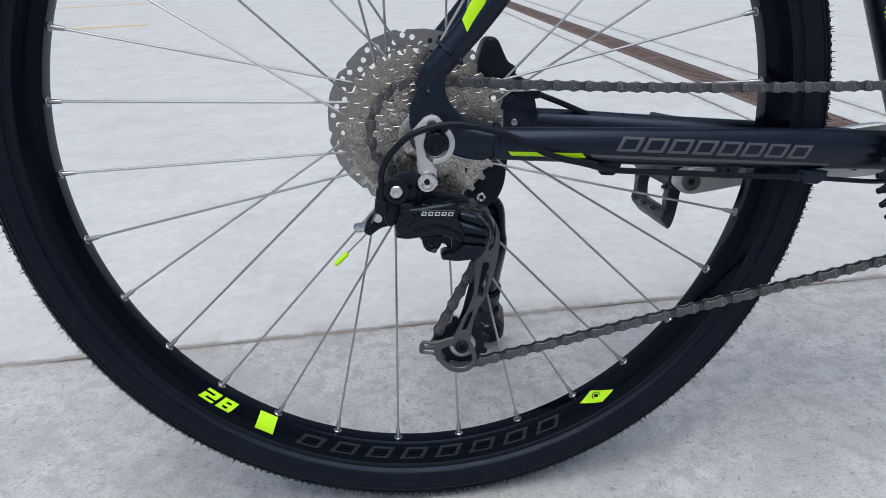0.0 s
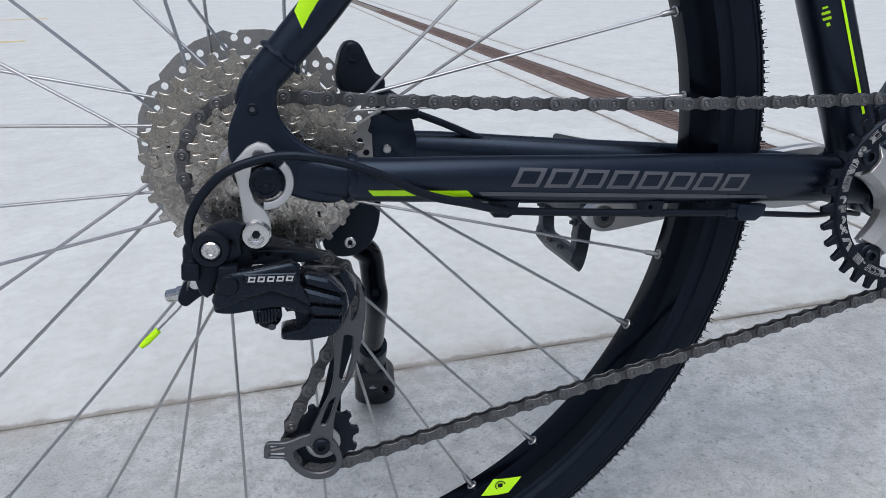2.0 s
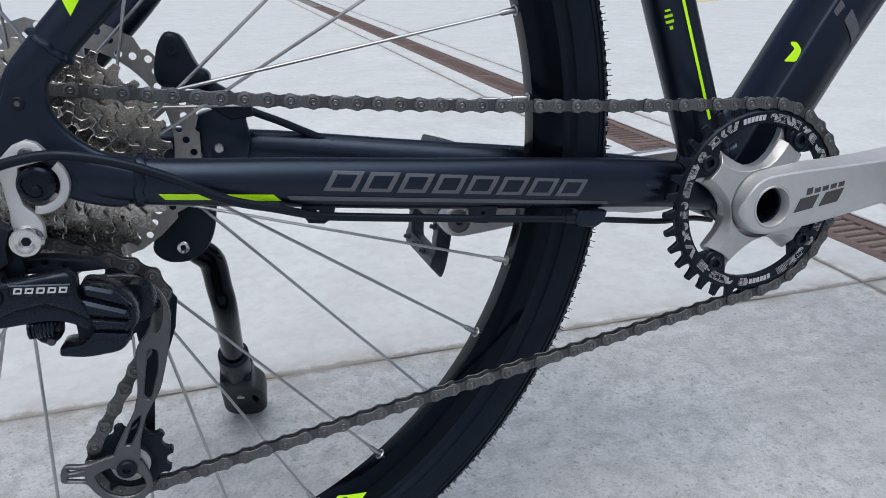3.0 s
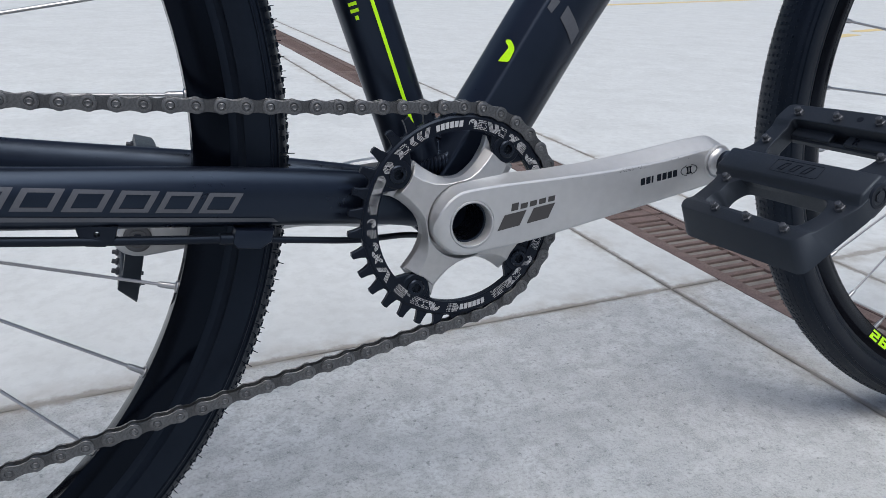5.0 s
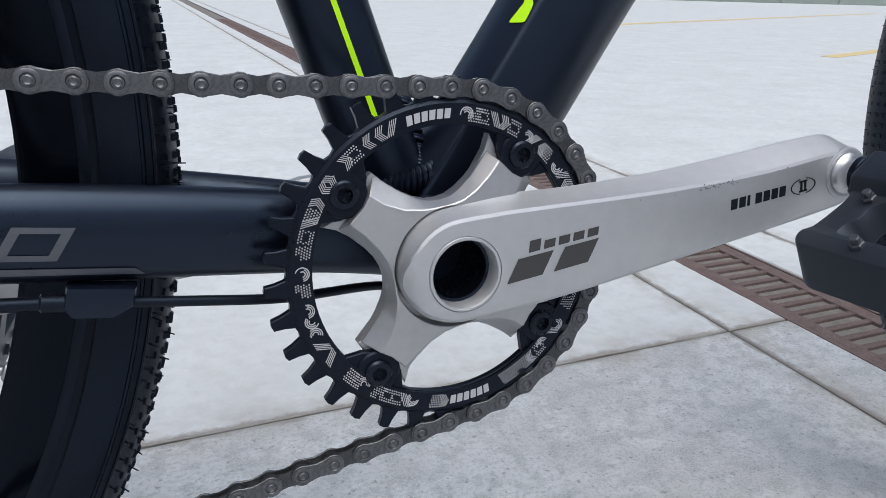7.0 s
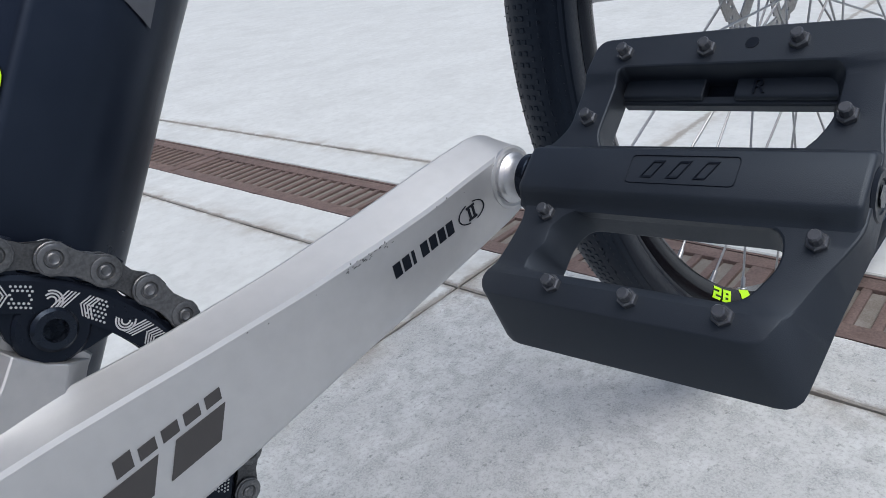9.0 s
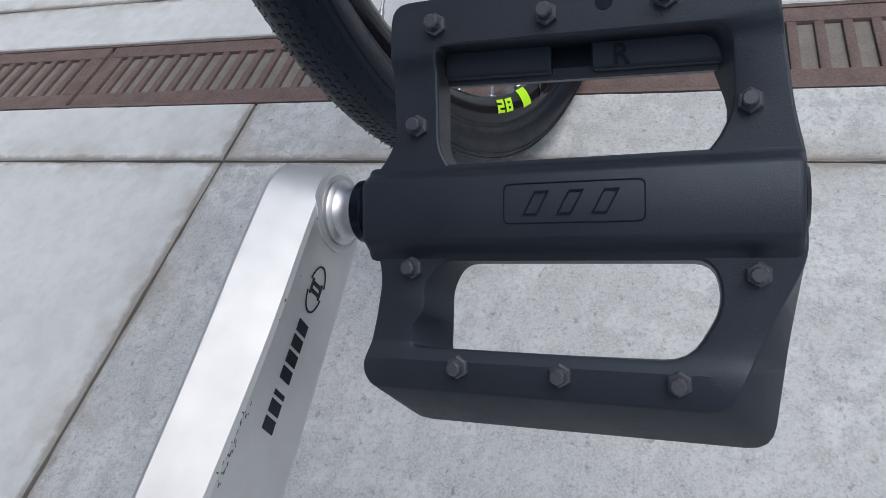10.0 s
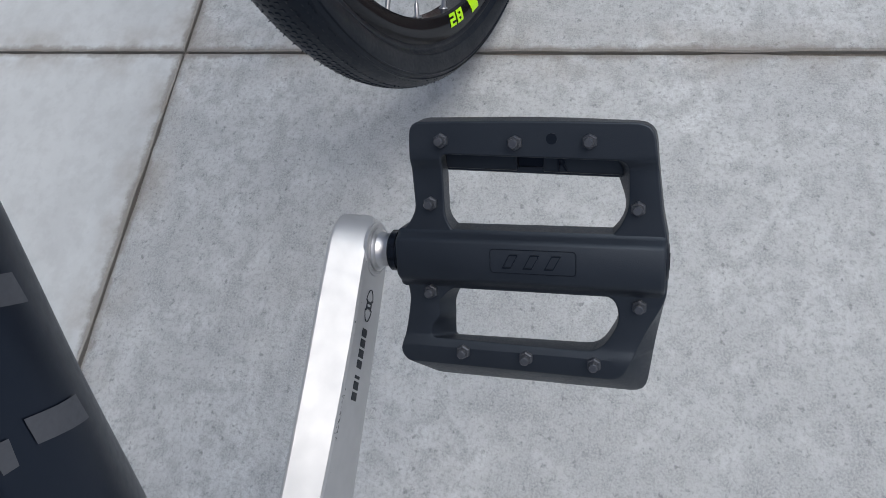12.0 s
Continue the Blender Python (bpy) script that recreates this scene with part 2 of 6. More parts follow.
def lathe(profile, n=48, cx=0.0, cy=0.0, closed=True, bm=None):
    """Turns a profile of (radius, h) round the h axis at (cx, cy)."""
    b = bmesh.new()
    rings = [[b.verts.new((cx + r * math.cos(TAU * i / n), cy + r * math.sin(TAU * i / n), h)) for i in range(n)] if r > 1e-6 else [b.verts.new((cx, cy, h))] for r, h in profile]
    pairs = list(zip(rings, rings[1:])) + ([(rings[-1], rings[0])] if closed else [])
    for s, t in pairs:
        for i in range(n):
            j = (i + 1) % n
            q = [s[i % len(s)], s[j % len(s)], t[j % len(t)], t[i % len(t)]]
            q = [v for k, v in enumerate(q) if v not in q[:k]]
            if len(q) > 2:
                b.faces.new(q)
    return merge(bm, b)


def sweep(points, radii, n=16, bm=None, cap=True):
    """A tube through points; each radius is a number or (across, up) half sizes."""
    b = bmesh.new()
    pts = [Vector(p) for p in points]
    if not isinstance(radii, (list,)):
        radii = [radii] * len(pts)
    up = Vector((0, 0, 1))
    rings = []
    for i, p in enumerate(pts):
        d = (pts[min(i + 1, len(pts) - 1)] - pts[max(i - 1, 0)]).normalized()
        if abs(d.dot(up)) > 0.95:
            up = Vector((0, 1, 0))
        s = d.cross(up).normalized()
        u = s.cross(d).normalized()
        up = u
        ra, rb = radii[i] if isinstance(radii[i], tuple) else (radii[i], radii[i])
        rings.append([b.verts.new(p + s * ra * math.cos(TAU * k / n) + u * rb * math.sin(TAU * k / n)) for k in range(n)])
    for s, t in zip(rings, rings[1:]):
        for k in range(n):
            b.faces.new((s[k], s[(k + 1) % n], t[(k + 1) % n], t[k]))
    if cap:
        b.faces.new(rings[0][::-1])
        b.faces.new(rings[-1])
    return merge(bm, b)


def curve(points, steps=8):
    """Points along a smooth line through the given ones."""
    p = [Vector(v) for v in points]
    out = []
    for i in range(len(p) - 1):
        a, b, c, d = p[max(i - 1, 0)], p[i], p[i + 1], p[min(i + 2, len(p) - 1)]
        for k in range(steps):
            t = k / steps
            out.append(0.5 * (2 * b + (c - a) * t + (2 * a - 5 * b + 4 * c - d) * t * t + (3 * b - a - 3 * c + d) * t ** 3))
    return out + [p[-1]]


def box(x0, x1, y0, y1, z0, z1, bevel=0.0, bm=None):
    b = bmesh.new()
    bmesh.ops.create_cube(b, size=1, matrix=Matrix.LocRotScale(((x0 + x1) / 2, (y0 + y1) / 2, (z0 + z1) / 2), None, (x1 - x0, y1 - y0, z1 - z0)))
    if bevel:
        bmesh.ops.bevel(b, geom=b.edges[:], offset=bevel, segments=2, affect="EDGES", profile=0.5)
    return merge(bm, b)


def disc(cx, cy, r, h0, h1, n=24, bevel=0.0, bm=None):
    c = min(bevel, r * 0.5)
    return lathe([(0, h0), (r, h0), (r, h1 - c), (r - c, h1), (0, h1)], n, cx, cy, False, bm)


def gear(teeth, cx, cy, tip, root, a0=0.0, fat=0.13):
    """Outline of a toothed wheel."""
    out, s = [], TAU / teeth
    for i in range(teeth):
        for k, r in ((-0.5, root), (-0.30, root + 0.0006), (-0.20, (tip + root) / 2), (-fat, tip - 0.0005), (0, tip), (fat, tip - 0.0005), (0.20, (tip + root) / 2), (0.30, root + 0.0006)):
            a = a0 + (i + k) * s
            out.append((cx + r * math.cos(a), cy + r * math.sin(a)))
    return out


def pitch_radius(teeth):
    return 0.0127 / (2 * math.sin(math.pi / teeth))


def stadium(x0, y0, r0, x1, y1, r1, n=14):
    """Outline round two circles."""
    d = math.atan2(y1 - y0, x1 - x0)
    k = math.acos((r0 - r1) / math.hypot(x1 - x0, y1 - y0))
    a = [(x1 + r1 * math.cos(d - k + 2 * k * i / n), y1 + r1 * math.sin(d - k + 2 * k * i / n)) for i in range(n + 1)]
    w = TAU - 2 * k
    return a + [(x0 + r0 * math.cos(d + k + w * i / n), y0 + r0 * math.sin(d + k + w * i / n)) for i in range(n + 1)]


# ---- ground ----
def slab(name, corners, mat, parent):
    b = bmesh.new()
    loop = []
    for (x0, y0), (x1, y1) in zip(corners, corners[1:] + corners[:1]):
        # edges crumble a little where they pass near the bicycle
        far = math.hypot(x1 - x0, y1 - y0)
        marks = [0.0] + [s for s in [k * 0.022 for k in range(1, int(min(far, 400) / 0.022))] if abs(x0 + (x1 - x0) * s / far) < 2.2 and abs(y0 + (y1 - y0) * s / far) < 2.2]
        for s in marks:
            x, y = x0 + (x1 - x0) * s / far, y0 + (y1 - y0) * s / far
            k = 0.0016 * noise.noise((x * 31, y * 31, 2.0)) + 0.0012 * noise.noise((x * 9, y * 9, 5.0)) if s else 0.0
            loop.append((x - (y1 - y0) / far * k, y + (x1 - x0) / far * k))
    f = b.faces.new([b.verts.new((x, y, 0)) for x, y in loop])
    got = bmesh.ops.extrude_face_region(b, geom=[f])
    bmesh.ops.translate(b, verts=[v for v in got["geom"] if isinstance(v, bmesh.types.BMVert)], vec=(0, 0, -0.03))
    b.normal_update()
    bmesh.ops.bevel(b, geom=[e for e in b.edges if abs(e.verts[0].co.z) < 1e-6 and abs(e.verts[1].co.z) < 1e-6], offset=0.0018, segments=1, affect="EDGES")
    return part(name, b, mat, parent, m=None)


bm = bmesh.new()
for k in range(4):
    bm.verts.new((((-1, 1, 1, -1)[k]) * 300.5, ((-1, -1, 1, 1)[k]) * 300.5, -0.007))
bm.verts.ensure_lookup_table()
bm.faces.new(bm.verts)
ground = tagged(part("ground", bm, JOINT, None, m=None), "pale grey cast concrete yard with dirty joints", "ground", kind="structure")

# joint A runs along the bicycle, joint B and the drain across it
JA = lambda x: 0.2961 + 0.0392 * x
JB = lambda y: 1.0076 - 0.0372 * y
DN = lambda y: 1.1085 - 0.0372 * y
DF = lambda y: 1.2485 - 0.0372 * y
JC = lambda y: 1.3615 - 0.0372 * y
G = 0.0019
cross = lambda f: (f(JA(1.1)), JA(f(JA(1.1))))
xb, yb = cross(JB)
xd, yd = cross(DN)
FAR = 300.0
slab("slab", [(-9, JA(-9) - G), (-9, -9), (JB(-9) - G, -9), (xb - G, yb - G)], CONCRETE, ground)
slab("slab", [(-FAR, JA(-9) + G), (-9, JA(-9) + G), (xb - G, yb + G), (JB(FAR) - G, FAR), (-FAR, FAR)], SMOOTH, ground)
slab("slab", [(JB(-9) + G, -9), (DN(-9) - G, -9), (xd - G, yd - G), (xb + G, yb - G)], CONCRETE, ground)
slab("slab", [(xb + G, yb + G), (xd - G, yd + G), (DN(FAR) - G, FAR), (JB(FAR) + G, FAR)], SMOOTH, ground)
slab("slab", [(DF(-9) + G, -9), (JC(-9) - G, -9), (JC(FAR) - G, FAR), (DF(FAR) + G, FAR)], SMOOTH, ground)
slab("slab", [(JC(-9) + G, -9), (FAR, -9), (FAR, FAR), (JC(FAR) + G, FAR)], SMOOTH, ground)

# drain channel under the grates, with an iron seat along each edge
def long_bar(bars):
    bm = None
    for x0, x1, z0, z1 in bars:
        b = bmesh.new()
        vs = [b.verts.new((DN(y) + x, y, z)) for y in (-9, FAR) for x, z in ((x0, z0), (x1, z0), (x1, z1), (x0, z1))]
        for f in ((0, 1, 2, 3), (7, 6, 5, 4), (0, 4, 5, 1), (1, 5, 6, 2), (2, 6, 7, 3), (3, 7, 4, 0)):
            b.faces.new([vs[i] for i in f])
        bm = merge(bm, b)
    return bm


channel = tagged(part("drain_channel", long_bar(((0.0, 0.010, -0.12, -0.004), (0.130, 0.140, -0.12, -0.004), (0.010, 0.130, -0.12, -0.108))), VOID, None, m=None), "near-black drain channel sunk in concrete, shade put into its colour", "drain", kind="structure")
for x0, x1 in ((0.0005, 0.0050), (0.1350, 0.1395)):
    part("seat_bar", long_bar(((x0, x1, -0.0038, -0.0012),)), IRON, channel, m=None)


def drain_grate():
    g = new("drain_grate")
    g.empty_display_size = 0.1
    tagged(g, "rusty brown cast iron drain grate with cross slots", "drain grate", "grates in the drain")
    for x0, x1 in ((-0.0648, -0.0400), (0.0400, 0.0648)):
        part("side_rail", box(x0, x1, 0.002, 0.598, -0.028, -0.002, 0.0015), IRON, g, m=None)
    for y in (0.014, 0.586):
        part("end_bar", box(-0.0400, 0.0400, y - 0.012, y + 0.012, -0.028, -0.0022, 0.0015), IRON, g, m=None)
    first = None
    for i in range(21):
        y = 0.040 + i * 0.026
        if first is None:
            first = part("cross_bar", box(-0.0410, 0.0410, -0.0052, 0.0052, -0.013, -0.0025, 0.0020), IRON, g, m=None)
            first.matrix_basis = pose(0, y, 0)
        else:
            clone(first, pose(0, y, 0), g)
    return g


grate = drain_grate()
turn = math.degrees(math.atan(0.0372))
grate.matrix_basis = pose(DN(-2.38) + 0.070, -2.38, 0, 0, 0, turn)
for k in range(1, 16):
    y = -2.38 + 0.603 * k
    copy_thing(grate, pose(DN(y) + 0.070, y, 0, 0, 0, turn))

# ---- the bicycle ----
bike = new("bicycle")
bike.empty_display_size = 0.2
bike.matrix_basis = BIKE
tagged(bike, "matt navy-black bicycle with neon green marks leaning on its kickstand", "bicycle")

BBX, BBZ = 0.4546, -0.001          # bottom bracket
RIM_IN, RIM_OUT = 0.2985, 0.3195
FIRST = 179.42                     # angle of the first spoke hole


def rim_side(r):
    """Half width of the rim at radius r."""
    k = (r - RIM_IN) / (RIM_OUT - RIM_IN)
    return 0.0065 + 0.0065 * min(1, max(k, 0) / 0.55) ** 0.7


def on_rim(a, r, lift=0.0004):
    return (r * math.cos(a), r * math.sin(a), rim_side(r) + lift)


def rim_patch(a0, r0, shape, sx, sy, lift=0.0005, rows=4):
    """A sticker on the rim's side: an outline of (along, out) in units of sx, sy, laid from angle a0 at radius r0."""
    b = bmesh.new()
    f = b.faces.new([b.verts.new((x, y, 0)) for x, y in shape])
    lo, hi = min(y for x, y in shape), max(y for x, y in shape)
    for i in range(1, rows):
        bmesh.ops.bisect_plane(b, geom=b.verts[:] + b.edges[:] + b.faces[:], plane_co=(0, lo + (hi - lo) * i / rows, 0), plane_no=(0, 1, 0))
    for v in b.verts:
        r = r0 + v.co.y * sy
        v.co = on_rim(a0 + v.co.x * sx / r0, r, lift)
    return b


def wheel(name, parent, m, label, drive, decals, first, hair=1.0):
    w = group_part(name, parent, label)
    w.matrix_basis = m
    # rim: hollow section with rounded inner edge
    prof = [(RIM_IN, 0.0)] + [(RIM_IN + d, rim_side(RIM_IN + d)) for d in (0.0006, 0.002, 0.004, 0.007, 0.011, 0.016)] + [(RIM_OUT, 0.0128), (RIM_OUT + 0.0004, 0.0115), (RIM_OUT - 0.004, 0.0105), (RIM_OUT - 0.005, 0)]
    prof = prof + [(r, -h) for r, h in prof[::-1][1:-1]]
    part("rim", lathe(prof, 160), RIM, w, m=None)
    # tyre: carcass with a ridge beside the rim, flatter tread on top
    half = [(RIM_OUT - 0.002, 0.0112), (RIM_OUT + 0.0015, 0.0135), (RIM_OUT + 0.003, 0.0142), (RIM_OUT + 0.0042, 0.0142), (RIM_OUT + 0.006, 0.0158), (0.3268, 0.0172), (0.3274, 0.0186), (0.3284, 0.0190), (0.3345, 0.0217), (0.3395, 0.0223), (0.3412, 0.0221), (0.3416, 0.0229), (0.3424, 0.0228), (0.3430, 0.0216), (0.3452, 0.0208), (0.3456, 0.0215), (0.3463, 0.0212), (0.3468, 0.0198), (0.3485, 0.0185), (0.3513, 0.0152), (0.3533, 0.0100), (0.3543, 0.0050), (0.3545, 0.0)]
    tprof = half + [(r, -h) for r, h in half[::-1][1:]]
    part("tyre", lathe(tprof, 160, closed=False), RUBBER, w, "fine-knobbed black rubber tyre", m=None)
    # tread knobs and moulding hairs in one mesh
    vs, fs = [], []
    rnd = random.Random(5)

    def block(a, r, h, la, lh, up, tilt):
        ca, sa = math.cos(a), math.sin(a)
        k = len(vs)
        for d, s in ((0.0, 1.0), (up, 0.72)):
            for i, j in ((-1, -1), (1, -1), (1, 1), (-1, 1)):
                rr, t, hh = r + d * math.cos(tilt), i * la * s, h + j * lh * s + d * math.sin(tilt)
                vs.append((rr * ca - t * sa, rr * sa + t * ca, hh))
        fs.extend([(k, k + 1, k + 5, k + 4), (k + 1, k + 2, k + 6, k + 5), (k + 2, k + 3, k + 7, k + 6), (k + 3, k, k + 4, k + 7), (k + 4, k + 5, k + 6, k + 7)])

    N = 330
    for i in range(N):
        for row, (r, h, tilt) in enumerate(((0.3541, 0.0, 0), (0.3537, 0.0048, 0.1), (0.3537, -0.0048, -0.1), (0.3523, 0.0098, 0.3), (0.3523, -0.0098, -0.3), (0.3494, 0.0152, 0.7), (0.3494, -0.0152, -0.7))):
            a = TAU * (i + 0.5 * (row % 2)) / N
            block(a, r, h, 0.0017, 0.0015, 0.0016 * (0.4 + 0.6 * hair), tilt)
        for h in (-0.0195, 0.0192, -0.0125, 0.0122):
            a = TAU * (i + rnd.random()) / N
            block(a, 0.3470 if abs(h) > 0.015 else 0.3525, h, 0.0003, 0.0003, hair * rnd.uniform(0.0015, 0.0048), math.copysign(rnd.uniform(0.2, 0.8), h))
    me = bpy.data.meshes.new("tread")
    me.from_pydata(vs, [], fs)
    me.materials.append(RUBBER)
    tread = new("tread", me)
    tread.parent = w
    tagged(tread, "small square knobs and moulding hairs", kind="stuff")
    # hub
    fd, fl = 0.0165, -0.0335
    part("hub", lathe([(0.005, 0.06), (0.012, 0.058), (0.012, 0.03), (0.0245, fd + 0.003), (0.0265, fd + 0.0015), (0.0265, fd - 0.0015), (0.0245, fd - 0.003), (0.013, 0.005), (0.013, -0.02), (0.0265, fl + 0.003), (0.0285, fl + 0.0015), (0.0285, fl - 0.0015), (0.0265, fl - 0.003), (0.022, fl - 0.008), (0.012, -0.045), (0.005, -0.062)], 40, closed=False), BLACK, w, m=None)
    # spokes and nipples
    nip = None
    for k in range(32):
        a = radians(first + 11.25 * k)
        right = k % 2 == drive
        lead = k % 4 in (1, 2)
        ha = a + radians(61) * (1 if lead else -1)
        fr, fh = (0.0235, fd) if right else (0.0255, fl)
        fh += 0.0022 * (1 if (lead == right) else -1)
        p0, p1 = (fr * math.cos(ha), fr * math.sin(ha), fh), (0.3005 * math.cos(a), 0.3005 * math.sin(a), 0.0)
        part("spoke", sweep([p0, p1], 0.00105, 8), STEEL, w, m=None)
        d = (Vector(p0) - Vector(p1)).normalized()
        if nip is None:
            nip = lathe([(0, -0.002), (0.0040, -0.002), (0.0042, 0.0020), (0.0036, 0.0028), (0.0027, 0.0026), (0.0024, 0.0016), (0.0021, 0.0015), (0.0020, 0.011), (0.0016, 0.0128), (0, 0.0128)], 10, closed=False)
            nip = part("nipple", nip, STEEL, w, m=None)
            ob = nip
        else:
            ob = clone(nip, Matrix(), w)
        ob.matrix_basis = Matrix.Translation(p1) @ d.to_track_quat("Z", "Y").to_matrix().to_4x4()
    # valve side marks on the rim
    for kind, a, *v in decals:
        if kind == "number":
            for j, rows in enumerate(v[0]):
                b = None
                for s in rows:
                    b = merge(b, rim_patch(radians(a) + j * 0.056, 0.3066, s, 0.0078, -0.0052))
                part("number_mark", b, GREEN, w, "neon green size figure", m=None)
        elif kind == "green":
            part("rim_sticker", rim_patch(radians(a), 0.3060, v[0], v[1], v[2]), GREEN, w, "neon green sticker", m=None)
        elif kind == "seal":
            b = lathe([(0.0042, 0.0007), (0.0034, 0.0007)], 16, closed=False)
            b = merge(b, plate([(-0.0018, -0.0016), (0.0020, -0.0016), (0.0018, 0.0016), (-0.0020, 0.0016)], 0.0005, 0.0008))
            b.transform(Matrix.Translation(on_rim(radians(a), 0.3045, 0.0006)))
            part("seal_mark", b, BLACK, w, "small round dark seal", m=None)
        else:
            for j in range(8):
                b = None
                for s in LETTER[j]:
                    b = merge(b, rim_patch(radians(a) + j * 0.1065, 0.3085, s, 0.0245, -0.0105, rows=3))
                part("rim_lettering", b, GHOST, w, "gloss black block mark", m=None)
    return w


# plain slanted bars stand for lettering: one set of strokes a letter, in a unit cell
def para(x0, x1, y0, y1, k=0.28):
    return [(x0 + k * y0, y0), (x1 + k * y0, y0), (x1 + k * y1, y1), (x0 + k * y1, y1)]


def frame_strokes(top, bottom, left, right, mid=False, w=0.16, t=0.18):
    s = []
    if left:
        s.append(para(-0.45, -0.45 + w, -0.5 + t * bool(bottom), 0.5 - t * bool(top)))
    if right:
        s.append(para(0.45 - w, 0.45, -0.5 + t * bool(bottom), 0.5 - t * bool(top)))
    if top:
        s.append(para(-0.45, 0.45, 0.5 - t, 0.5))
    if bottom:
        s.append(para(-0.45, 0.45, -0.5, -0.5 + t))
    if mid:
        s.append(para(-0.45 + w * bool(left), 0.45 - w * bool(right), -0.09, 0.09))
    return s


LETTER = [frame_strokes(1, 1, 1, 1)] * 8
K = 0.3
TWO = [para(-0.9, 0.9, -1.0, -0.55, K), para(-0.9, 0.9, -0.22, 0.22, K), para(-0.9, 0.9, 0.55, 1.0, K), para(0.3, 0.9, 0.22, 0.55, K), para(-0.9, -0.3, -0.55, -0.22, K)]
EIGHT = TWO + [para(0.3, 0.9, -0.55, -0.22, K), para(-0.9, -0.3, 0.22, 0.55, K)]
BLOCK = [(-0.55, -0.5), (0.45, -0.5), (0.55, 0.5), (-0.45, 0.5)]
DIAMOND = [(-1.0, -0.35), (-0.10, -1.0), (1.0, 0.35), (0.10, 1.0)]
rim_marks = [("number", 235.0, (TWO, EIGHT)), ("green", 245.6, BLOCK, 0.0175, 0.0150), ("letters", 254.0), ("green", 306.8, DIAMOND, 0.0172, 0.0068), ("seal", 306.8)]
wheel("rear_wheel", bike, SIDE.copy(), "black spoked rear wheel with green rim stickers", 0, rim_marks, FIRST)
STEER = Matrix.Translation((1.1318, -0.0158, 0.1410)) @ Matrix.Rotation(radians(-7.72), 4, Vector((-0.33, 0, 0.944)))
wheel("front_wheel", bike, STEER @ SIDE, "black spoked front wheel turned to the near side", 0, [("number", 240.3, (TWO, EIGHT)), ("green", 250.3, BLOCK, 0.0175, 0.0150), ("letters", 258.8)], 174.0, 0.35)

# ---- frame ----
frame_part = group_part("frame", bike, "matt navy-black welded alloy frame")


def tube(name, pts, radii, n=28, mat=PAINT, parent=None, label=""):
    return part(name, sweep(curve(pts), radii, n) if isinstance(radii, (float, tuple)) else sweep(pts, radii, n), mat, parent or frame_part, label)


tube("seat_tube", [(BBX, BBZ, 0), (0.30, 0.315, 0), (0.22, 0.48, 0)], 0.0178)
FLANK = fillet([(-0.0288, -0.0080, 0.004), (-0.0288, 0.0080, 0.006), (-0.0226, 0.0232, 0.0022), (0.0070, 0.0262, 0.012), (0.0266, 0.0095, 0.009), (0.0266, -0.0095, 0.009), (0.0070, -0.0262, 0.012), (-0.0226, -0.0232, 0.0022)], 4)


def shaped_tube(points, loop):
    """A tube of one cross-section (across, out) through points in the bicycle's plane."""
    b = bmesh.new()
    pts = [Vector(p) for p in curve(points)]
    rings = []
    for i, p in enumerate(pts):
        d = (pts[min(i + 1, len(pts) - 1)] - pts[max(i - 1, 0)]).normalized()
        rings.append([b.verts.new(p + Vector((d.y, -d.x, 0)) * a + Vector((0, 0, h))) for a, h in loop])
    for s, t in zip(rings, rings[1:]):
        for k in range(len(loop)):
            b.faces.new((s[k], s[(k + 1) % len(loop)], t[(k + 1) % len(loop)], t[k]))
    b.faces.new(rings[0][::-1])
    b.faces.new(rings[-1])
    return b


part("down_tube", shaped_tube([(0.4632, -0.004, 0), (0.5022, 0.072, 0), (0.5412, 0.148, 0), (0.620, 0.285, 0), (0.750, 0.465, 0), (0.930, 0.675, 0)], FLANK), PAINT, frame_part)
tube("top_tube", [(0.245, 0.44, 0), (0.57, 0.60, 0), (0.905, 0.755, 0)], 0.02)
tube("head_tube", [(0.945, 0.650, 0), (0.900, 0.780, 0)], 0.026)
part("bottom_bracket_shell", lathe([(0.0, 0.034), (0.0205, 0.034), (0.0215, 0.033), (0.0215, -0.033), (0.0205, -0.034), (0.0, -0.034)], 40, BBX, BBZ, False), PAINT, frame_part)
part("weld_bead", lathe([(0.0205 + 0.0022 * math.cos(a), 0.026 * math.cos(0) - 0.002 + 0.0022 * math.sin(a)) for a in [TAU * i / 8 for i in range(8)]], 40, BBX, BBZ), PAINT, frame_part)


def stay(pts, sizes):
    """A stay through (p, q, h) points with its half sizes (across, up)."""
    n = 6
    c = curve(pts, n)
    s = curve([(a, b, 0) for a, b in sizes], n)
    return sweep(c, [(v.y, v.x) for v in s], 24)


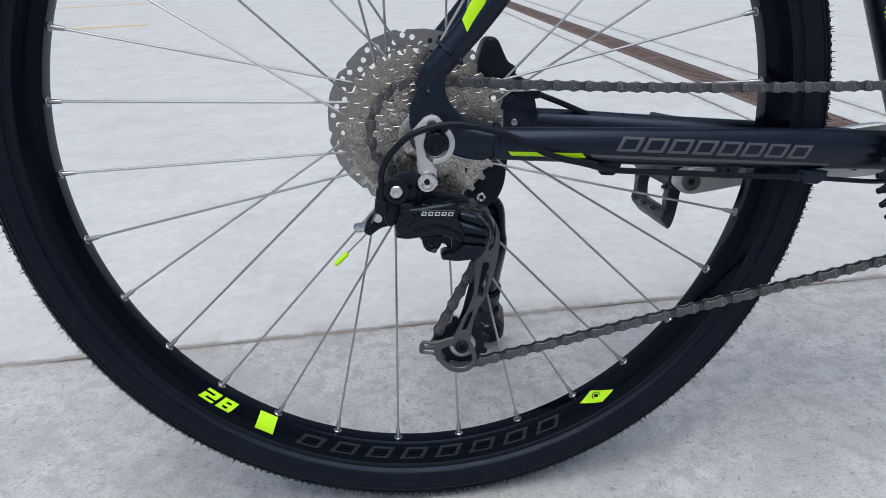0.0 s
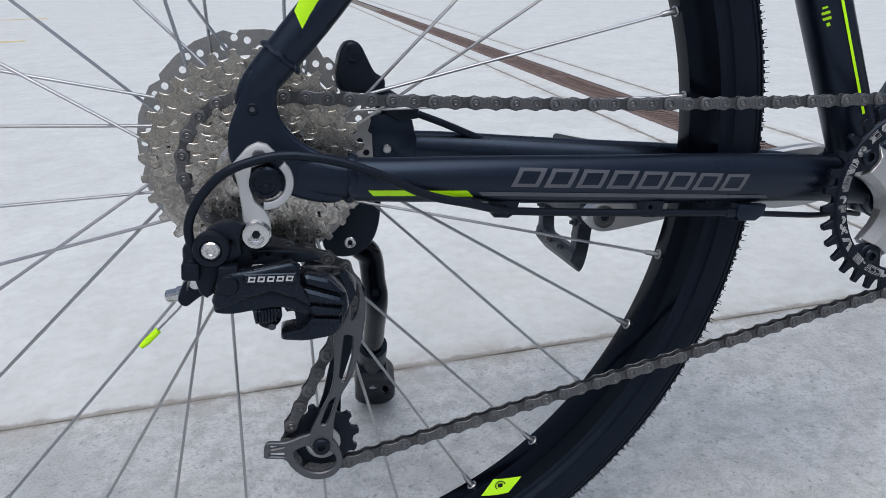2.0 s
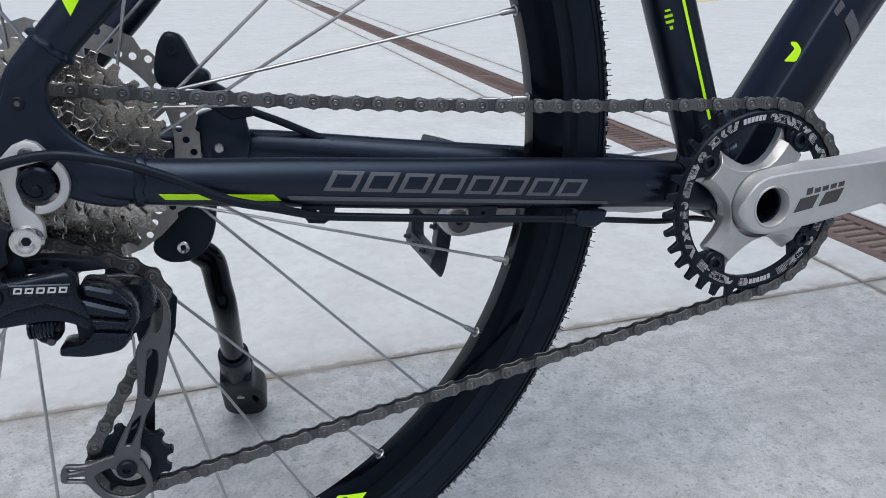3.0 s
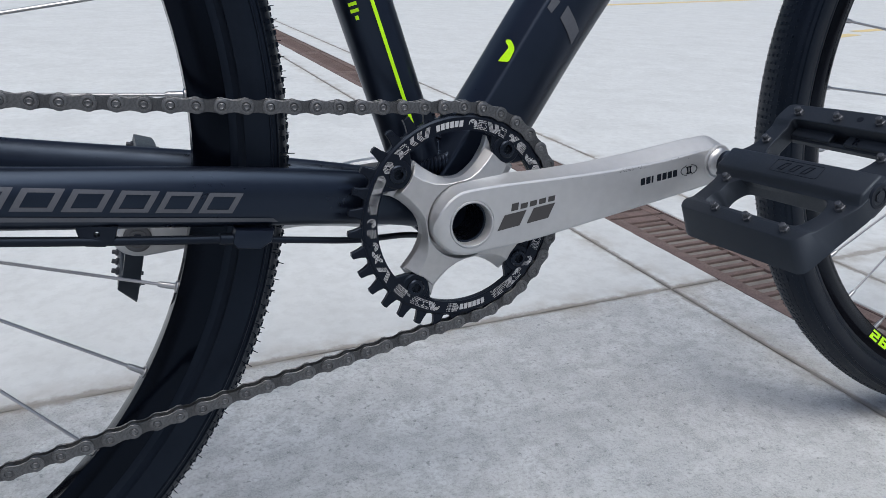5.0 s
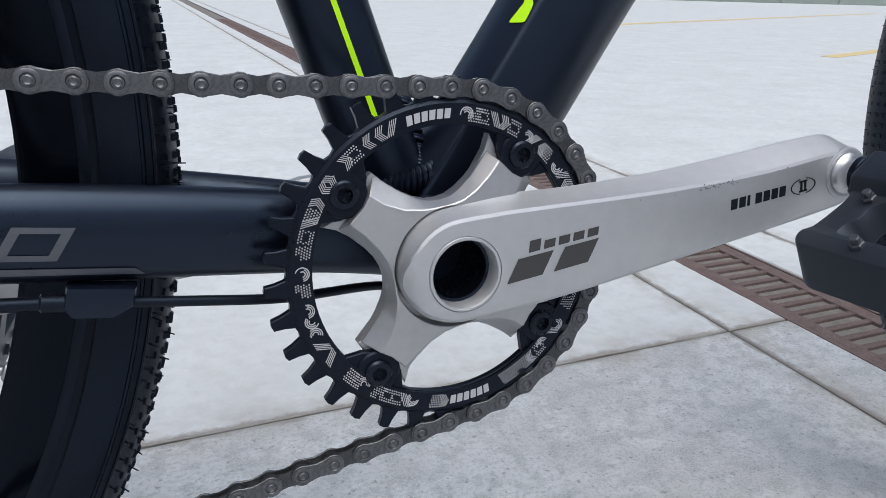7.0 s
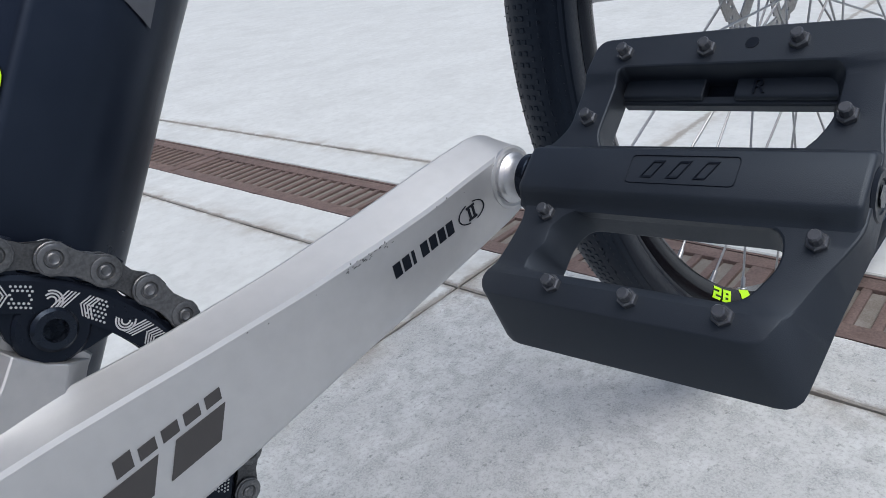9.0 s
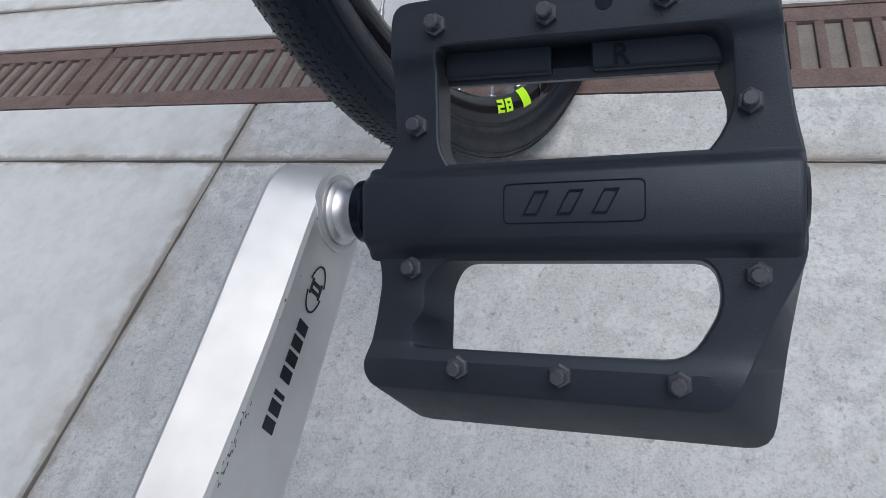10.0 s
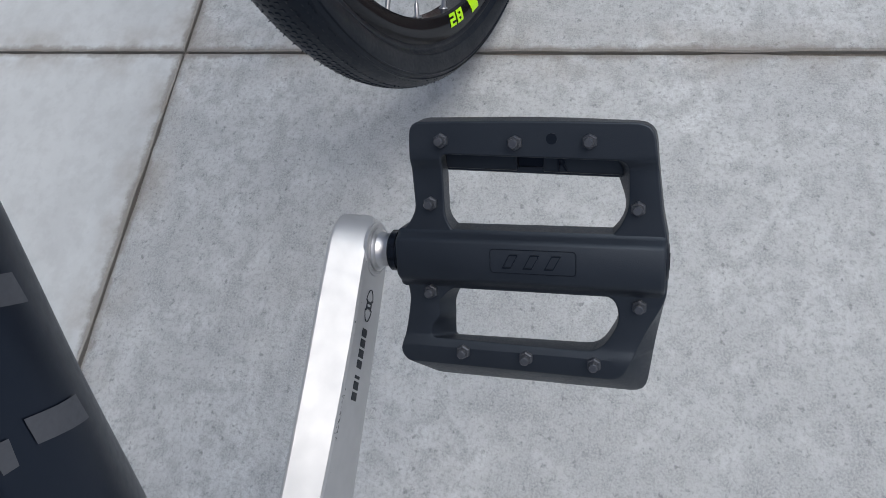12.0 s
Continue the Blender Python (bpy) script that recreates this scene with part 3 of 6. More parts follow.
for sg, drop in ((1, 0.0), (-1, 0.0042)):
    part("chainstay", stay([(0.014, 0.003, sg * 0.0738), (0.030, 0.002, sg * 0.0735), (0.06, 0.000, sg * 0.072), (0.13, 0.0015, sg * 0.066), (0.22, 0.0025 - drop * 0.5, sg * 0.054), (0.32, 0.005 - drop, sg * 0.041), (0.40, 0.0055 - drop * 1.2, sg * 0.031), (0.445, 0.002 - drop, sg * 0.024)],
         [(0.0020, 0.0080), (0.0062, 0.0125), (0.0095, 0.0125), (0.0100, 0.0140), (0.0098, 0.0158), (0.0095, 0.0170), (0.0095, 0.0165), (0.0095, 0.016)]), PAINT, frame_part)
    part("seatstay", stay([(-0.0045, 0.036, sg * 0.0738), (0.002, 0.047, sg * 0.0735), (0.018, 0.068, sg * 0.073), (0.05, 0.112, sg * 0.072), (0.12, 0.22, sg * 0.060), (0.23, 0.40, sg * 0.022)],
         [(0.0020, 0.0050), (0.0058, 0.0088), (0.0085, 0.0102), (0.0085, 0.0105), (0.0085, 0.0095), (0.008, 0.009)]), PAINT, frame_part)


# ---- rear dropout, hanger and stays' fittings ----
LOOP = [(-0.002, 0.058), (-0.0065, 0.040), (-0.0125, 0.024), (-0.0120, 0.008), (-0.004, -0.001), (0.012, -0.006), (0.026, -0.0115), (0.040, -0.0135), (0.050, -0.0125), (0.050, 0.011), (0.033, 0.0155), (0.0215, 0.023), (0.0142, 0.032), (0.0120, 0.043), (0.0165, 0.058)]
for s in (1, -1):
    part("dropout", plate(fillet([(x, y, 0.006) for x, y in LOOP], 3), s * 0.0700, s * 0.0785, [circle(0.006, 0.002, 0.0055, 16)], 0.0024, 3), PAINT, frame_part)
part("dropout_bolt", disc(0.0005, 0.036, 0.0032, 0.077, 0.0796, 16, 0.0005), BLACK, frame_part)
part("dropout_bolt", disc(0.0005, 0.036, 0.0014, 0.0796, 0.0799, 6), CAGE, frame_part)
# low weld ridges where the stays leave the dropout
for mid_, u_, wide, deep in (((0.0150, 0.0640, 0.073), (0.60, 0.80), 0.0104, 0.0085), ((0.0540, 0.0004, 0.0722), (1.0, -0.03), 0.0127, 0.0094)):
    loop = [(mid_[0] - u_[1] * wide * math.cos(TAU * k / 64) + 0.0006 * math.sin(0.9 * k), mid_[1] + u_[0] * wide * math.cos(TAU * k / 64), mid_[2] + deep * math.sin(TAU * k / 64)) for k in range(66)]
    part("weld_bead", sweep(loop, [(0.0014, 0.0026)] * len(loop), 8), PAINT, frame_part)
# rippled welds round the foot of the seat tube and down tube
def tube_surface(x, q, axis, along, across, deep):
    """How far out a tube's skin lies over the point (x, q) of the bicycle's plane; below zero past its edge."""
    u = Vector(along).normalized()
    w = (Vector((x, q)) - Vector(axis)).dot(Vector((u.y, -u.x))) / across
    return deep * math.sqrt(1 - w * w) if abs(w) < 1 else -1.0


b = None
for k in range(30):
    q = 0.062 - 0.040 * k / 29
    best = min((abs(tube_surface(x, q, (BBX, BBZ), (-0.1546, 0.316), 0.0178, 0.0178) - tube_surface(x, q, (0.5022, 0.072), (0.039, 0.076), 0.0274, 0.0262)), x) for x in [0.425 + 0.0005 * i for i in range(100)] if tube_surface(x, q, (BBX, BBZ), (-0.1546, 0.316), 0.0178, 0.0178) > 0)
    h = tube_surface(best[1], q, (BBX, BBZ), (-0.1546, 0.316), 0.0178, 0.0178)
    for s in (1, -1):
        ball = bmesh.new()
        bmesh.ops.create_icosphere(ball, subdivisions=2, radius=0.0046, matrix=Matrix.Translation((best[1], q, s * (h - 0.0005))) @ Matrix.Rotation(radians(-12), 4, "Z") @ Matrix.Diagonal((1.25, 0.36, 0.8, 1.0)))
        b = merge(b, ball)
part("weld_bead", b, PAINT, frame_part, "rippled weld between the tubes")
b = None
for k in range(52):
    a = TAU * k / 52
    ball = bmesh.new()
    bmesh.ops.create_icosphere(ball, subdivisions=2, radius=0.0056, matrix=Matrix.Translation((0.4470 - 0.0180 * math.cos(a), 0.0260 - 0.0082 * math.cos(a), 0.0186 * math.sin(a))) @ Matrix.Rotation(a, 4, "Y") @ Matrix.Diagonal((0.9, 1.2, 0.36, 1.0)))
    b = merge(b, ball)
part("weld_bead", b, PAINT, frame_part, "rippled weld round the seat tube's foot")

# quick-release axle end
skewer = group_part("wheel_axle", bike, "black skewer end in the dropout")
part("axle_nut", lathe([(0, 0.0775), (0.0088, 0.0775), (0.0088, 0.0835), (0.0075, 0.0850), (0.0062, 0.0852), (0.0060, 0.0838), (0, 0.0838)], 28, 0.0075, -0.0018, False), GLOSS, skewer)
part("axle_tip", disc(0.0078, -0.0050, 0.0026, 0.0838, 0.0862, 16, 0.0005), BLACK, skewer)

# silver hanger link
hanger = group_part("derailleur_hanger", bike, "polished silver hanger link with a steel bolt")
ARM = [(-0.0095, 0.0075), (-0.0020, 0.0168), (0.0035, 0.0196), (0.0085, 0.0185), (0.0120, 0.0150), (0.0135, 0.0105), (0.0070, 0.0085), (0.0005, 0.0060), (-0.0005, -0.0040), (0.0020, -0.0120), (0.0070, -0.0165), (0.0100, -0.0210), (0.0108, -0.0290), (0.0070, -0.0345), (0.0005, -0.0350), (-0.0035, -0.0310), (-0.0040, -0.0250), (-0.0045, -0.0170), (-0.0065, -0.0050)]
part("link_arm", plate(ARM, 0.0785, 0.0840, (), 0.0012, 2), SILVER, hanger)
arc = [(0.0075 + 0.0150 * math.cos(radians(a)), -0.0018 + 0.0150 * math.sin(radians(a))) for a in range(50, -96, -12)] + [(0.0075 + 0.0105 * math.cos(radians(a)), -0.0018 + 0.0105 * math.sin(radians(a))) for a in range(-95, 51, 12)]
part("link_hook", plate(arc, 0.0785, 0.0832, (), 0.0010, 2), SILVER, hanger)
part("link_screw", disc(0.0042, 0.0125, 0.0036, 0.0835, 0.0855, 20, 0.0008), CAGE, hanger)
part("hanger_bolt", lathe([(0, 0.084), (0.0078, 0.084), (0.0080, 0.0875), (0.0070, 0.0895), (0.0048, 0.0898), (0.0030, 0.0890), (0.0030, 0.0872), (0, 0.0872)], 32, 0.0030, -0.0295, False), CHROME, hanger)
part("hex_socket", disc(0.0030, -0.0295, 0.0024, 0.0872, 0.0876, 6), BLACK, hanger)

# ---- cassette ----
BRIGHT = material("worn_nickel", (0.66, 0.63, 0.58), 0.24, 1.0, (0.16, 0.14, 0.12), 220, 0.8, 0.10, 700, 0.5, 0.1)
cassette = group_part("cassette", bike, "used nickel-grey nine-speed sprocket cassette")
COGS = (32, 28, 24, 20, 18, 16, 14, 12, 11)
STEP, INNER = 0.0042, 0.0235
WEAR = None
for i, t in enumerate(COGS):
    pr = pitch_radius(t)
    h = INNER + STEP * i
    inner = max(0.0175, pr - 0.020)
    holes = [circle(0, 0, inner, 36)]
    n = max(4, t // 4)
    for k in range(n):
        if t > 14:
            a = TAU * (k + 0.3 * i) / n
            holes.append(circle((pr - 0.0075) * math.cos(a), (pr - 0.0075) * math.sin(a), 0.0012 if k % 3 else 0.0019, 8))
    part("sprocket", plate(gear(t, 0, 0, pr + 0.0023, pr - 0.0036, 0.37 * i, 0.16), h - 0.0009, h + 0.0009, holes, 0.00035), NICKEL, cassette)
    # pressed shifting ramps and worn tooth flanks
    b = None
    wear = random.Random(40 + i)
    for k in range(t):
        a = 0.37 * i + TAU * (k + wear.uniform(-0.06, 0.06)) / t
        if k % 3:
            r2 = pr - wear.uniform(0.0045, 0.0085)
            d = plate(stadium(-0.0016, 0, 0.0011, 0.0018, wear.uniform(-0.001, 0.001), 0.0007, 4), 0, 0.0007)
            b = merge(b, d, Matrix.Translation((r2 * math.cos(a + 0.1), r2 * math.sin(a + 0.1), h + 0.0006)) @ Matrix.Rotation(a + wear.uniform(0.6, 1.6), 4, "Z") @ Matrix.Rotation(wear.uniform(-0.3, 0.3), 4, "X"))
    for k in range(8):
        a = TAU * (k + 0.21 * i) / 8
        r = pr - 0.0055
        b = merge(b, plate(stadium(r * math.cos(a), r * math.sin(a), 0.0022, (r - 0.003) * math.cos(a + 0.10), (r - 0.003) * math.sin(a + 0.10), 0.0014, 5), h + 0.0008, h + 0.0016))
    WEAR = merge(WEAR, b)
    if t > 17:
        b = None
        for k in range(5):
            a = TAU * k / 5 + 0.4 * i
            b = merge(b, plate(stadium(0.016 * math.cos(a), 0.016 * math.sin(a), 0.005, (pr - 0.012) * math.cos(a + 0.25), (pr - 0.012) * math.sin(a + 0.25), 0.0035, 6), h - 0.0022, h - 0.0009))
        # arms coloured black so the gaps between sprockets look deep in shade
        part("spider_arm", b, BLACK, cassette)
tagged(part("shift_ramp", WEAR, BRIGHT, cassette), "pressed ramps and worn tooth flanks", kind="stuff")
part("freehub_body", lathe([(0.0, 0.018), (0.0175, 0.018), (0.0175, 0.0605), (0.0, 0.0605)], 32, closed=False), CHAIN, cassette)
part("lock_ring", lathe([(0.011, 0.0605), (0.0195, 0.0605), (0.0195, 0.0630), (0.0170, 0.0640), (0.011, 0.0640)], 32), NICKEL, cassette)

# ---- brake disc and caliper on the far side ----
rotor = group_part("brake_rotor", bike, "drilled grey steel brake rotor")
out, n = [], 8
for k in range(n):
    for f, r in ((0.0, 0.0765), (0.12, 0.0803), (0.45, 0.0803), (0.70, 0.0795), (0.96, 0.0790)):
        a = TAU * (k + f) / n + 0.2
        out.append((r * math.cos(a), r * math.sin(a)))
holes = [circle(0, 0, 0.0625, 64)]
for k in range(56):
    a, r = TAU * k / 56, (0.0745, 0.0700, 0.0665, 0.0720)[k % 4]
    holes.append(circle(r * math.cos(a), r * math.sin(a), 0.0024, 10))
part("brake_track", plate(out, -0.0434, -0.0416, holes), ROTOR, rotor)
for k in range(6):
    a = TAU * k / 6
    part("rotor_arm", plate(stadium(0.022 * math.cos(a), 0.022 * math.sin(a), 0.006, 0.0645 * math.cos(a + 0.5), 0.0645 * math.sin(a + 0.5), 0.0035, 8), -0.0432, -0.0418), ROTOR, rotor)
caliper = group_part("brake_caliper", bike, "black disc brake caliper on the far chainstay")
part("caliper_body", plate(fillet([(x, y, 0.005) for x, y in ((0.0525, 0.0690), (0.0575, 0.0775), (0.0660, 0.0755), (0.0735, 0.0620), (0.0770, 0.0560), (0.0840, 0.0535), (0.0850, 0.0470), (0.0790, 0.0420), (0.0530, 0.0420), (0.0500, 0.0510))], 3), -0.064, -0.030, (), 0.0035, 3), BLACK, caliper)
part("caliper_bolt", lathe([(0, -0.03), (0.0036, -0.03), (0.0036, -0.0285), (0.0020, -0.0285), (0.0018, -0.0295), (0, -0.0295)], 18, 0.0615, 0.0660, False), GLOSS, caliper)
part("caliper_arm", plate([(0.076, 0.052), (0.090, 0.045), (0.112, 0.034), (0.113, 0.026), (0.098, 0.022), (0.076, 0.034)], -0.066, -0.046, (), 0.003, 2), BLACK, caliper)
part("caliper_mount", plate([(0.076, 0.024), (0.092, 0.030), (0.108, 0.024), (0.112, 0.010), (0.110, -0.006), (0.082, -0.008), (0.074, 0.008)], -0.078, -0.048, [circle(0.0905, 0.0025, 0.0028, 12)], 0.002, 2), PAINT, caliper)
part("mount_bolt", disc(0.0905, 0.0025, 0.0034, -0.052, -0.0475, 18, 0.0008), CHROME, caliper)
part("brake_hose", sweep(curve([(0.098, 0.036, -0.056), (0.1083, 0.0300, -0.055), (0.1333, 0.0222, -0.056), (0.1593, 0.0133, -0.058), (0.1906, 0.0032, -0.058), (0.215, -0.002, -0.052), (0.30, -0.004, -0.050), (0.42, -0.02, -0.03)]), 0.0027, 10), BLACK, caliper)

# ---- chain ----
RING_T, COG_T, PUL_T = 34, 20, 11
PULLEY, GUIDE = (0.0440, -0.1748), (0.0400, -0.0785)
RING_H, COG_H = 0.0495, INNER + STEP * 3
WHEELS = [((0.0, 0.0), pitch_radius(COG_T), -1, COG_H), ((BBX, BBZ), pitch_radius(RING_T), -1, RING_H), (PULLEY, pitch_radius(PUL_T), -1, 0.0475), (GUIDE, pitch_radius(PUL_T), 1, COG_H + 0.001)]


def belt(wheels):
    """Points of a belt round toothed wheels: (p, q, h). Turn -1 is clockwise."""
    def tangent(a, b):
        (ax, ay), ra, sa, _ = a
        (bx, by), rb, sb, _ = b
        d, base = math.hypot(bx - ax, by - ay), math.atan2(by - ay, bx - ax)
        k = math.acos((ra - rb) / d) if sa == sb else math.acos((ra + rb) / d)
        ang = base - sa * k
        return ang, (ang if sa == sb else ang + math.pi)
    n, leave, enter = len(wheels), {}, {}
    for i in range(n):
        j = (i + 1) % n
        leave[i], enter[j] = tangent(wheels[i], wheels[j])
    pts = []
    for i, ((cx, cy), r, s, h) in enumerate(wheels):
        a, b = enter[i], leave[i]
        span = (b - a) * s % TAU
        m = max(2, int(span / 0.05))
        for k in range(m + 1):
            t = a + s * span * k / m
            pts.append(Vector((cx + r * math.cos(t), cy + r * math.sin(t), h)))
    return pts + [pts[0]]


def chain_points():
    pts = []
    for a, b in zip(*(lambda p: (p, p[1:] + p[-1:]))(belt(WHEELS))):
        pts.append(a)
        # the slack upper run hangs a little
        if (b - a).length > 0.3 and a.y > 0:
            pts += [a.lerp(b, k / 16) - Vector((0, 0.0052 * 4 * k / 16 * (1 - k / 16), 0)) for k in range(1, 16)]
    seg = [(b - a).length for a, b in zip(pts, pts[1:])]
    total = sum(seg)
    n = 2 * round(total / 0.0127 / 2)
    out, i, acc = [], 0, 0.0
    for k in range(n):
        want = (k + 0.35) * total / n
        while acc + seg[i] < want and i < len(seg) - 1:
            acc += seg[i]
            i += 1
        out.append(pts[i].lerp(pts[i + 1], (want - acc) / max(seg[i], 1e-9)))
    return out


def link_outline(r, waist):
    a = [(0.00635 + r * math.cos(radians(t)), r * math.sin(radians(t))) for t in range(-120, 121, 24)]
    return a + [(0, waist)] + [(-x, -y) for x, y in a] + [(0, -waist)]


chain = group_part("chain", bike, "oily dark grey roller chain")
b = plate(link_outline(0.00440, 0.0031), 0.0022, 0.0031, (), 0.0002)
b = plate(link_outline(0.00440, 0.0031), -0.0031, -0.0022, (), 0.0002, bm=b)
for s in (-1, 1):
    lathe([(0, -0.0034), (0.0017, -0.0034), (0.0017, 0.0034), (0.0013, 0.0037), (0.0009, 0.0034), (0, 0.0034)], 12, s * 0.00635, 0, False, bm=b)
    lathe([(0.0038, 0.0029), (0.0038, 0.0034), (0.0034, 0.0036), (0.0024, 0.0036), (0.0020, 0.0030)], 14, s * 0.00635, 0, False, bm=b)
outer_link = part("chain_link", b, CHAIN, chain)
b = plate(link_outline(0.00430, 0.0030), 0.0012, 0.0021)
b = plate(link_outline(0.00430, 0.0030), -0.0021, -0.0012, bm=b)
for s in (-1, 1):
    lathe([(0, -0.0012), (0.0038, -0.0012), (0.0038, 0.0012), (0, 0.0012)], 14, s * 0.00635, 0, False, bm=b)
inner_link = part("chain_link", b, CHAIN_DARK, chain)
cp = [SIDE @ v for v in chain_points()]
for i, a in enumerate(cp):
    c = cp[(i + 1) % len(cp)]
    d = (c - a).normalized()
    y = Vector((0, 1, 0))
    z = d.cross(y).normalized()
    y = z.cross(d)
    m = Matrix((d, y, z)).transposed().to_4x4()
    m.translation = (a + c) / 2
    src = outer_link if i % 2 else inner_link
    if i < 2:
        src.matrix_basis = m
    else:
        clone(src, m, chain)

# ---- crankset ----
crankset = group_part("crankset", bike, "silver crankset with a black single chainring")
BOLTS = [radians(60.7 + 90 * k) for k in range(4)]
teeth = []
out = gear(RING_T, BBX, BBZ, 0.0732, 0.0645, radians(-159.3), 0.155)
inside = []
for k in range(96):
    a = TAU * k / 96
    near = min(abs((a - t + math.pi) % TAU - math.pi) for t in BOLTS)
    inside.append((BBX + (0.0550 - 0.0105 * max(0, 1 - (near / 0.25) ** 2) ** 0.5) * math.cos(a), BBZ + (0.0550 - 0.0105 * max(0, 1 - (near / 0.25) ** 2) ** 0.5) * math.sin(a)))
part("chainring", plate(out, RING_H - 0.0019, RING_H + 0.0017, [inside], 0.0004), ANOD, crankset, "black anodised chainring with white print")
part("ring_face", lathe([(0.0552, RING_H), (0.0552, RING_H + 0.0030), (0.0630, RING_H + 0.0030), (0.0642, RING_H + 0.0020), (0.0642, RING_H)], 96, BBX, BBZ), ANOD, crankset)
for t in BOLTS:
    x, y = BBX + 0.052 * math.cos(t), BBZ + 0.052 * math.sin(t)
    part("bolt_tab", disc(x, y, 0.0092, RING_H - 0.0015, RING_H + 0.0028, 28, 0.0008), ANOD, crankset)
    part("chainring_bolt", lathe([(0, 0), (0.0056, 0), (0.0056, 0.0014), (0.0048, 0.0022), (0.0030, 0.0023), (0.0026, 0.0004), (0, 0.0004)], 24, x, y, False), GLOSS, crankset).location = (0, -RING_H - 0.0024, 0)
FACE = RING_H + 0.0030


def ring_shape(shape, a, r, size, h=None):
    """A flat mark on the ring: outline in a unit cell at angle a and radius r, reading along the ring."""
    h = FACE if h is None else h
    out = []
    for x, y in shape:
        rr, t = r + y * size[1], a - x * size[0] / r
        out.append((BBX + rr * math.cos(t), BBZ + rr * math.sin(t)))
    return plate(out, h, h + 0.00025)


# brand marks as blocks; honeycomb print
for start in (radians(113), radians(293)):
    for j in range(6):
        part("print_mark", ring_shape(para(-0.42, 0.42, -0.5, 0.5, 0.2), start - j * 0.052, 0.0592, (0.0028, 0.0036)), WHITE, crankset, "white block mark")
rnd = random.Random(3)


def arc_line(cx, cy, rad, a0, span, w=0.00022):
    o = [a0 + span * k / 12 for k in range(13)]
    return plate([(cx + (rad + w) * math.cos(t), cy + (rad + w) * math.sin(t)) for t in o] + [(cx + (rad - w) * math.cos(t), cy + (rad - w) * math.sin(t)) for t in o[::-1]], FACE, FACE + 0.0002)


a = 0.0
while a < 360:
    a += rnd.uniform(3.6, 5.6)
    if any(abs((a - m + 180) % 360 - 180) < 10.5 for m in (105.5, 285.5)) or rnd.random() < 0.10:
        continue
    b, kind, t0 = None, rnd.choice("ddddhvcc"), radians(a)
    if kind == "d":
        # a slanted patch of fine dots
        cut, lean = rnd.randrange(3), rnd.uniform(-0.5, 0.5)
        for row in range(6):
            for col in range(5):
                if (cut == 0 and row in (2, 3) and 0 < col < 4) or (cut == 1 and row > 3 and col > 2):
                    continue
                r = 0.0566 + row * 0.00100
                t = t0 + (col * 0.00105 + 0.00052 * (row % 2) + lean * row * 0.0006) / r
                b = plate(circle(BBX + r * math.cos(t), BBZ + r * math.sin(t), 0.00034, 5), FACE, FACE + 0.0002, bm=b)
        part("honeycomb_print", b, WHITE, crankset)
    elif kind == "c":
        r = 0.0592 + rnd.uniform(-0.0006, 0.0006)
        cx, cy, s = BBX + r * math.cos(t0), BBZ + r * math.sin(t0), rnd.uniform(0, TAU)
        for rad in (0.0011, 0.0019, 0.0026):
            b = merge(b, arc_line(cx, cy, rad, s, rnd.uniform(2.6, 4.4), 0.00020)) if b else arc_line(cx, cy, rad, s, 3.6, 0.00020)
        part("line_print", b, WHITE, crankset)
    else:
        lean = rnd.choice((-0.5, 0.5))
        for k in range(4):
            s = [(-0.05 - lean, -0.5), (0.05 - lean, -0.5), (0.05 + lean * (kind == "h"), 0.5 if kind == "h" else 0.05), (-0.05 + lean * (kind == "h"), 0.5 if kind == "h" else 0.05)]
            b = merge(b, ring_shape(s, t0 + k * 0.014, 0.0592, (0.0034, 0.0054)))
            if kind == "v":
                b = merge(b, ring_shape([(-0.05, -0.0), (0.05, 0.0), (0.05 - lean, 0.5), (-0.05 - lean, 0.5)], t0 + k * 0.014, 0.0592, (0.0034, 0.0054)))
        part("line_print", b, WHITE, crankset)

# spider: four arms in a silver star, a flat back with broad bevels down to its edge, open round the arm's root
EDGE = ((-45, 26.4), (-36, 27.2), (-28, 30.0), (-21.5, 35.0), (-17.5, 41.0), (-15.0, 47.0), (-8, 45.2), (0, 43.8), (8, 45.2), (15.0, 47.0), (17.5, 41.0), (21.5, 35.0), (28, 30.0), (36, 27.2))
BACK = ((-45, 24.9), (-37, 25.3), (-27, 26.6), (-14.0, 31.5), (-8.0, 38.5), (-6.5, 44.6), (-4, 44.2), (0, 43.6), (5, 44.2), (10.0, 45.2), (12.5, 38.5), (18.5, 31.5), (28, 26.8), (37, 25.3))
b = bmesh.new()
rings = []
for shape, high in ((EDGE, None), (EDGE, 0.0), (BACK, 0.0058)):
    ring = []
    for t in BOLTS:
        for d, r in shape:
            r *= 0.001
            h = 0.0440 if high is None else 0.0514 + high - 0.16 * max(0.0, r - 0.0270)
            ring.append(b.verts.new((BBX + r * math.cos(t + radians(d)), BBZ + r * math.sin(t + radians(d)), h)))
    rings.append(ring)
mouth = [b.verts.new((BBX + 0.0246 * math.cos(TAU * k / 56 + BOLTS[0] - math.pi / 4), BBZ + 0.0246 * math.sin(TAU * k / 56 + BOLTS[0] - math.pi / 4), 0.0572)) for k in range(56)]
well = [b.verts.new((v.co.x, v.co.y, 0.0440)) for v in mouth]
for lo, hi in (*zip(rings, rings[1:] + [mouth]), (mouth, well), (well, rings[0])):
    for k in range(56):
        b.faces.new((lo[k], lo[(k + 1) % 56], hi[(k + 1) % 56], hi[k]))
bmesh.ops.recalc_face_normals(b, faces=b.faces)
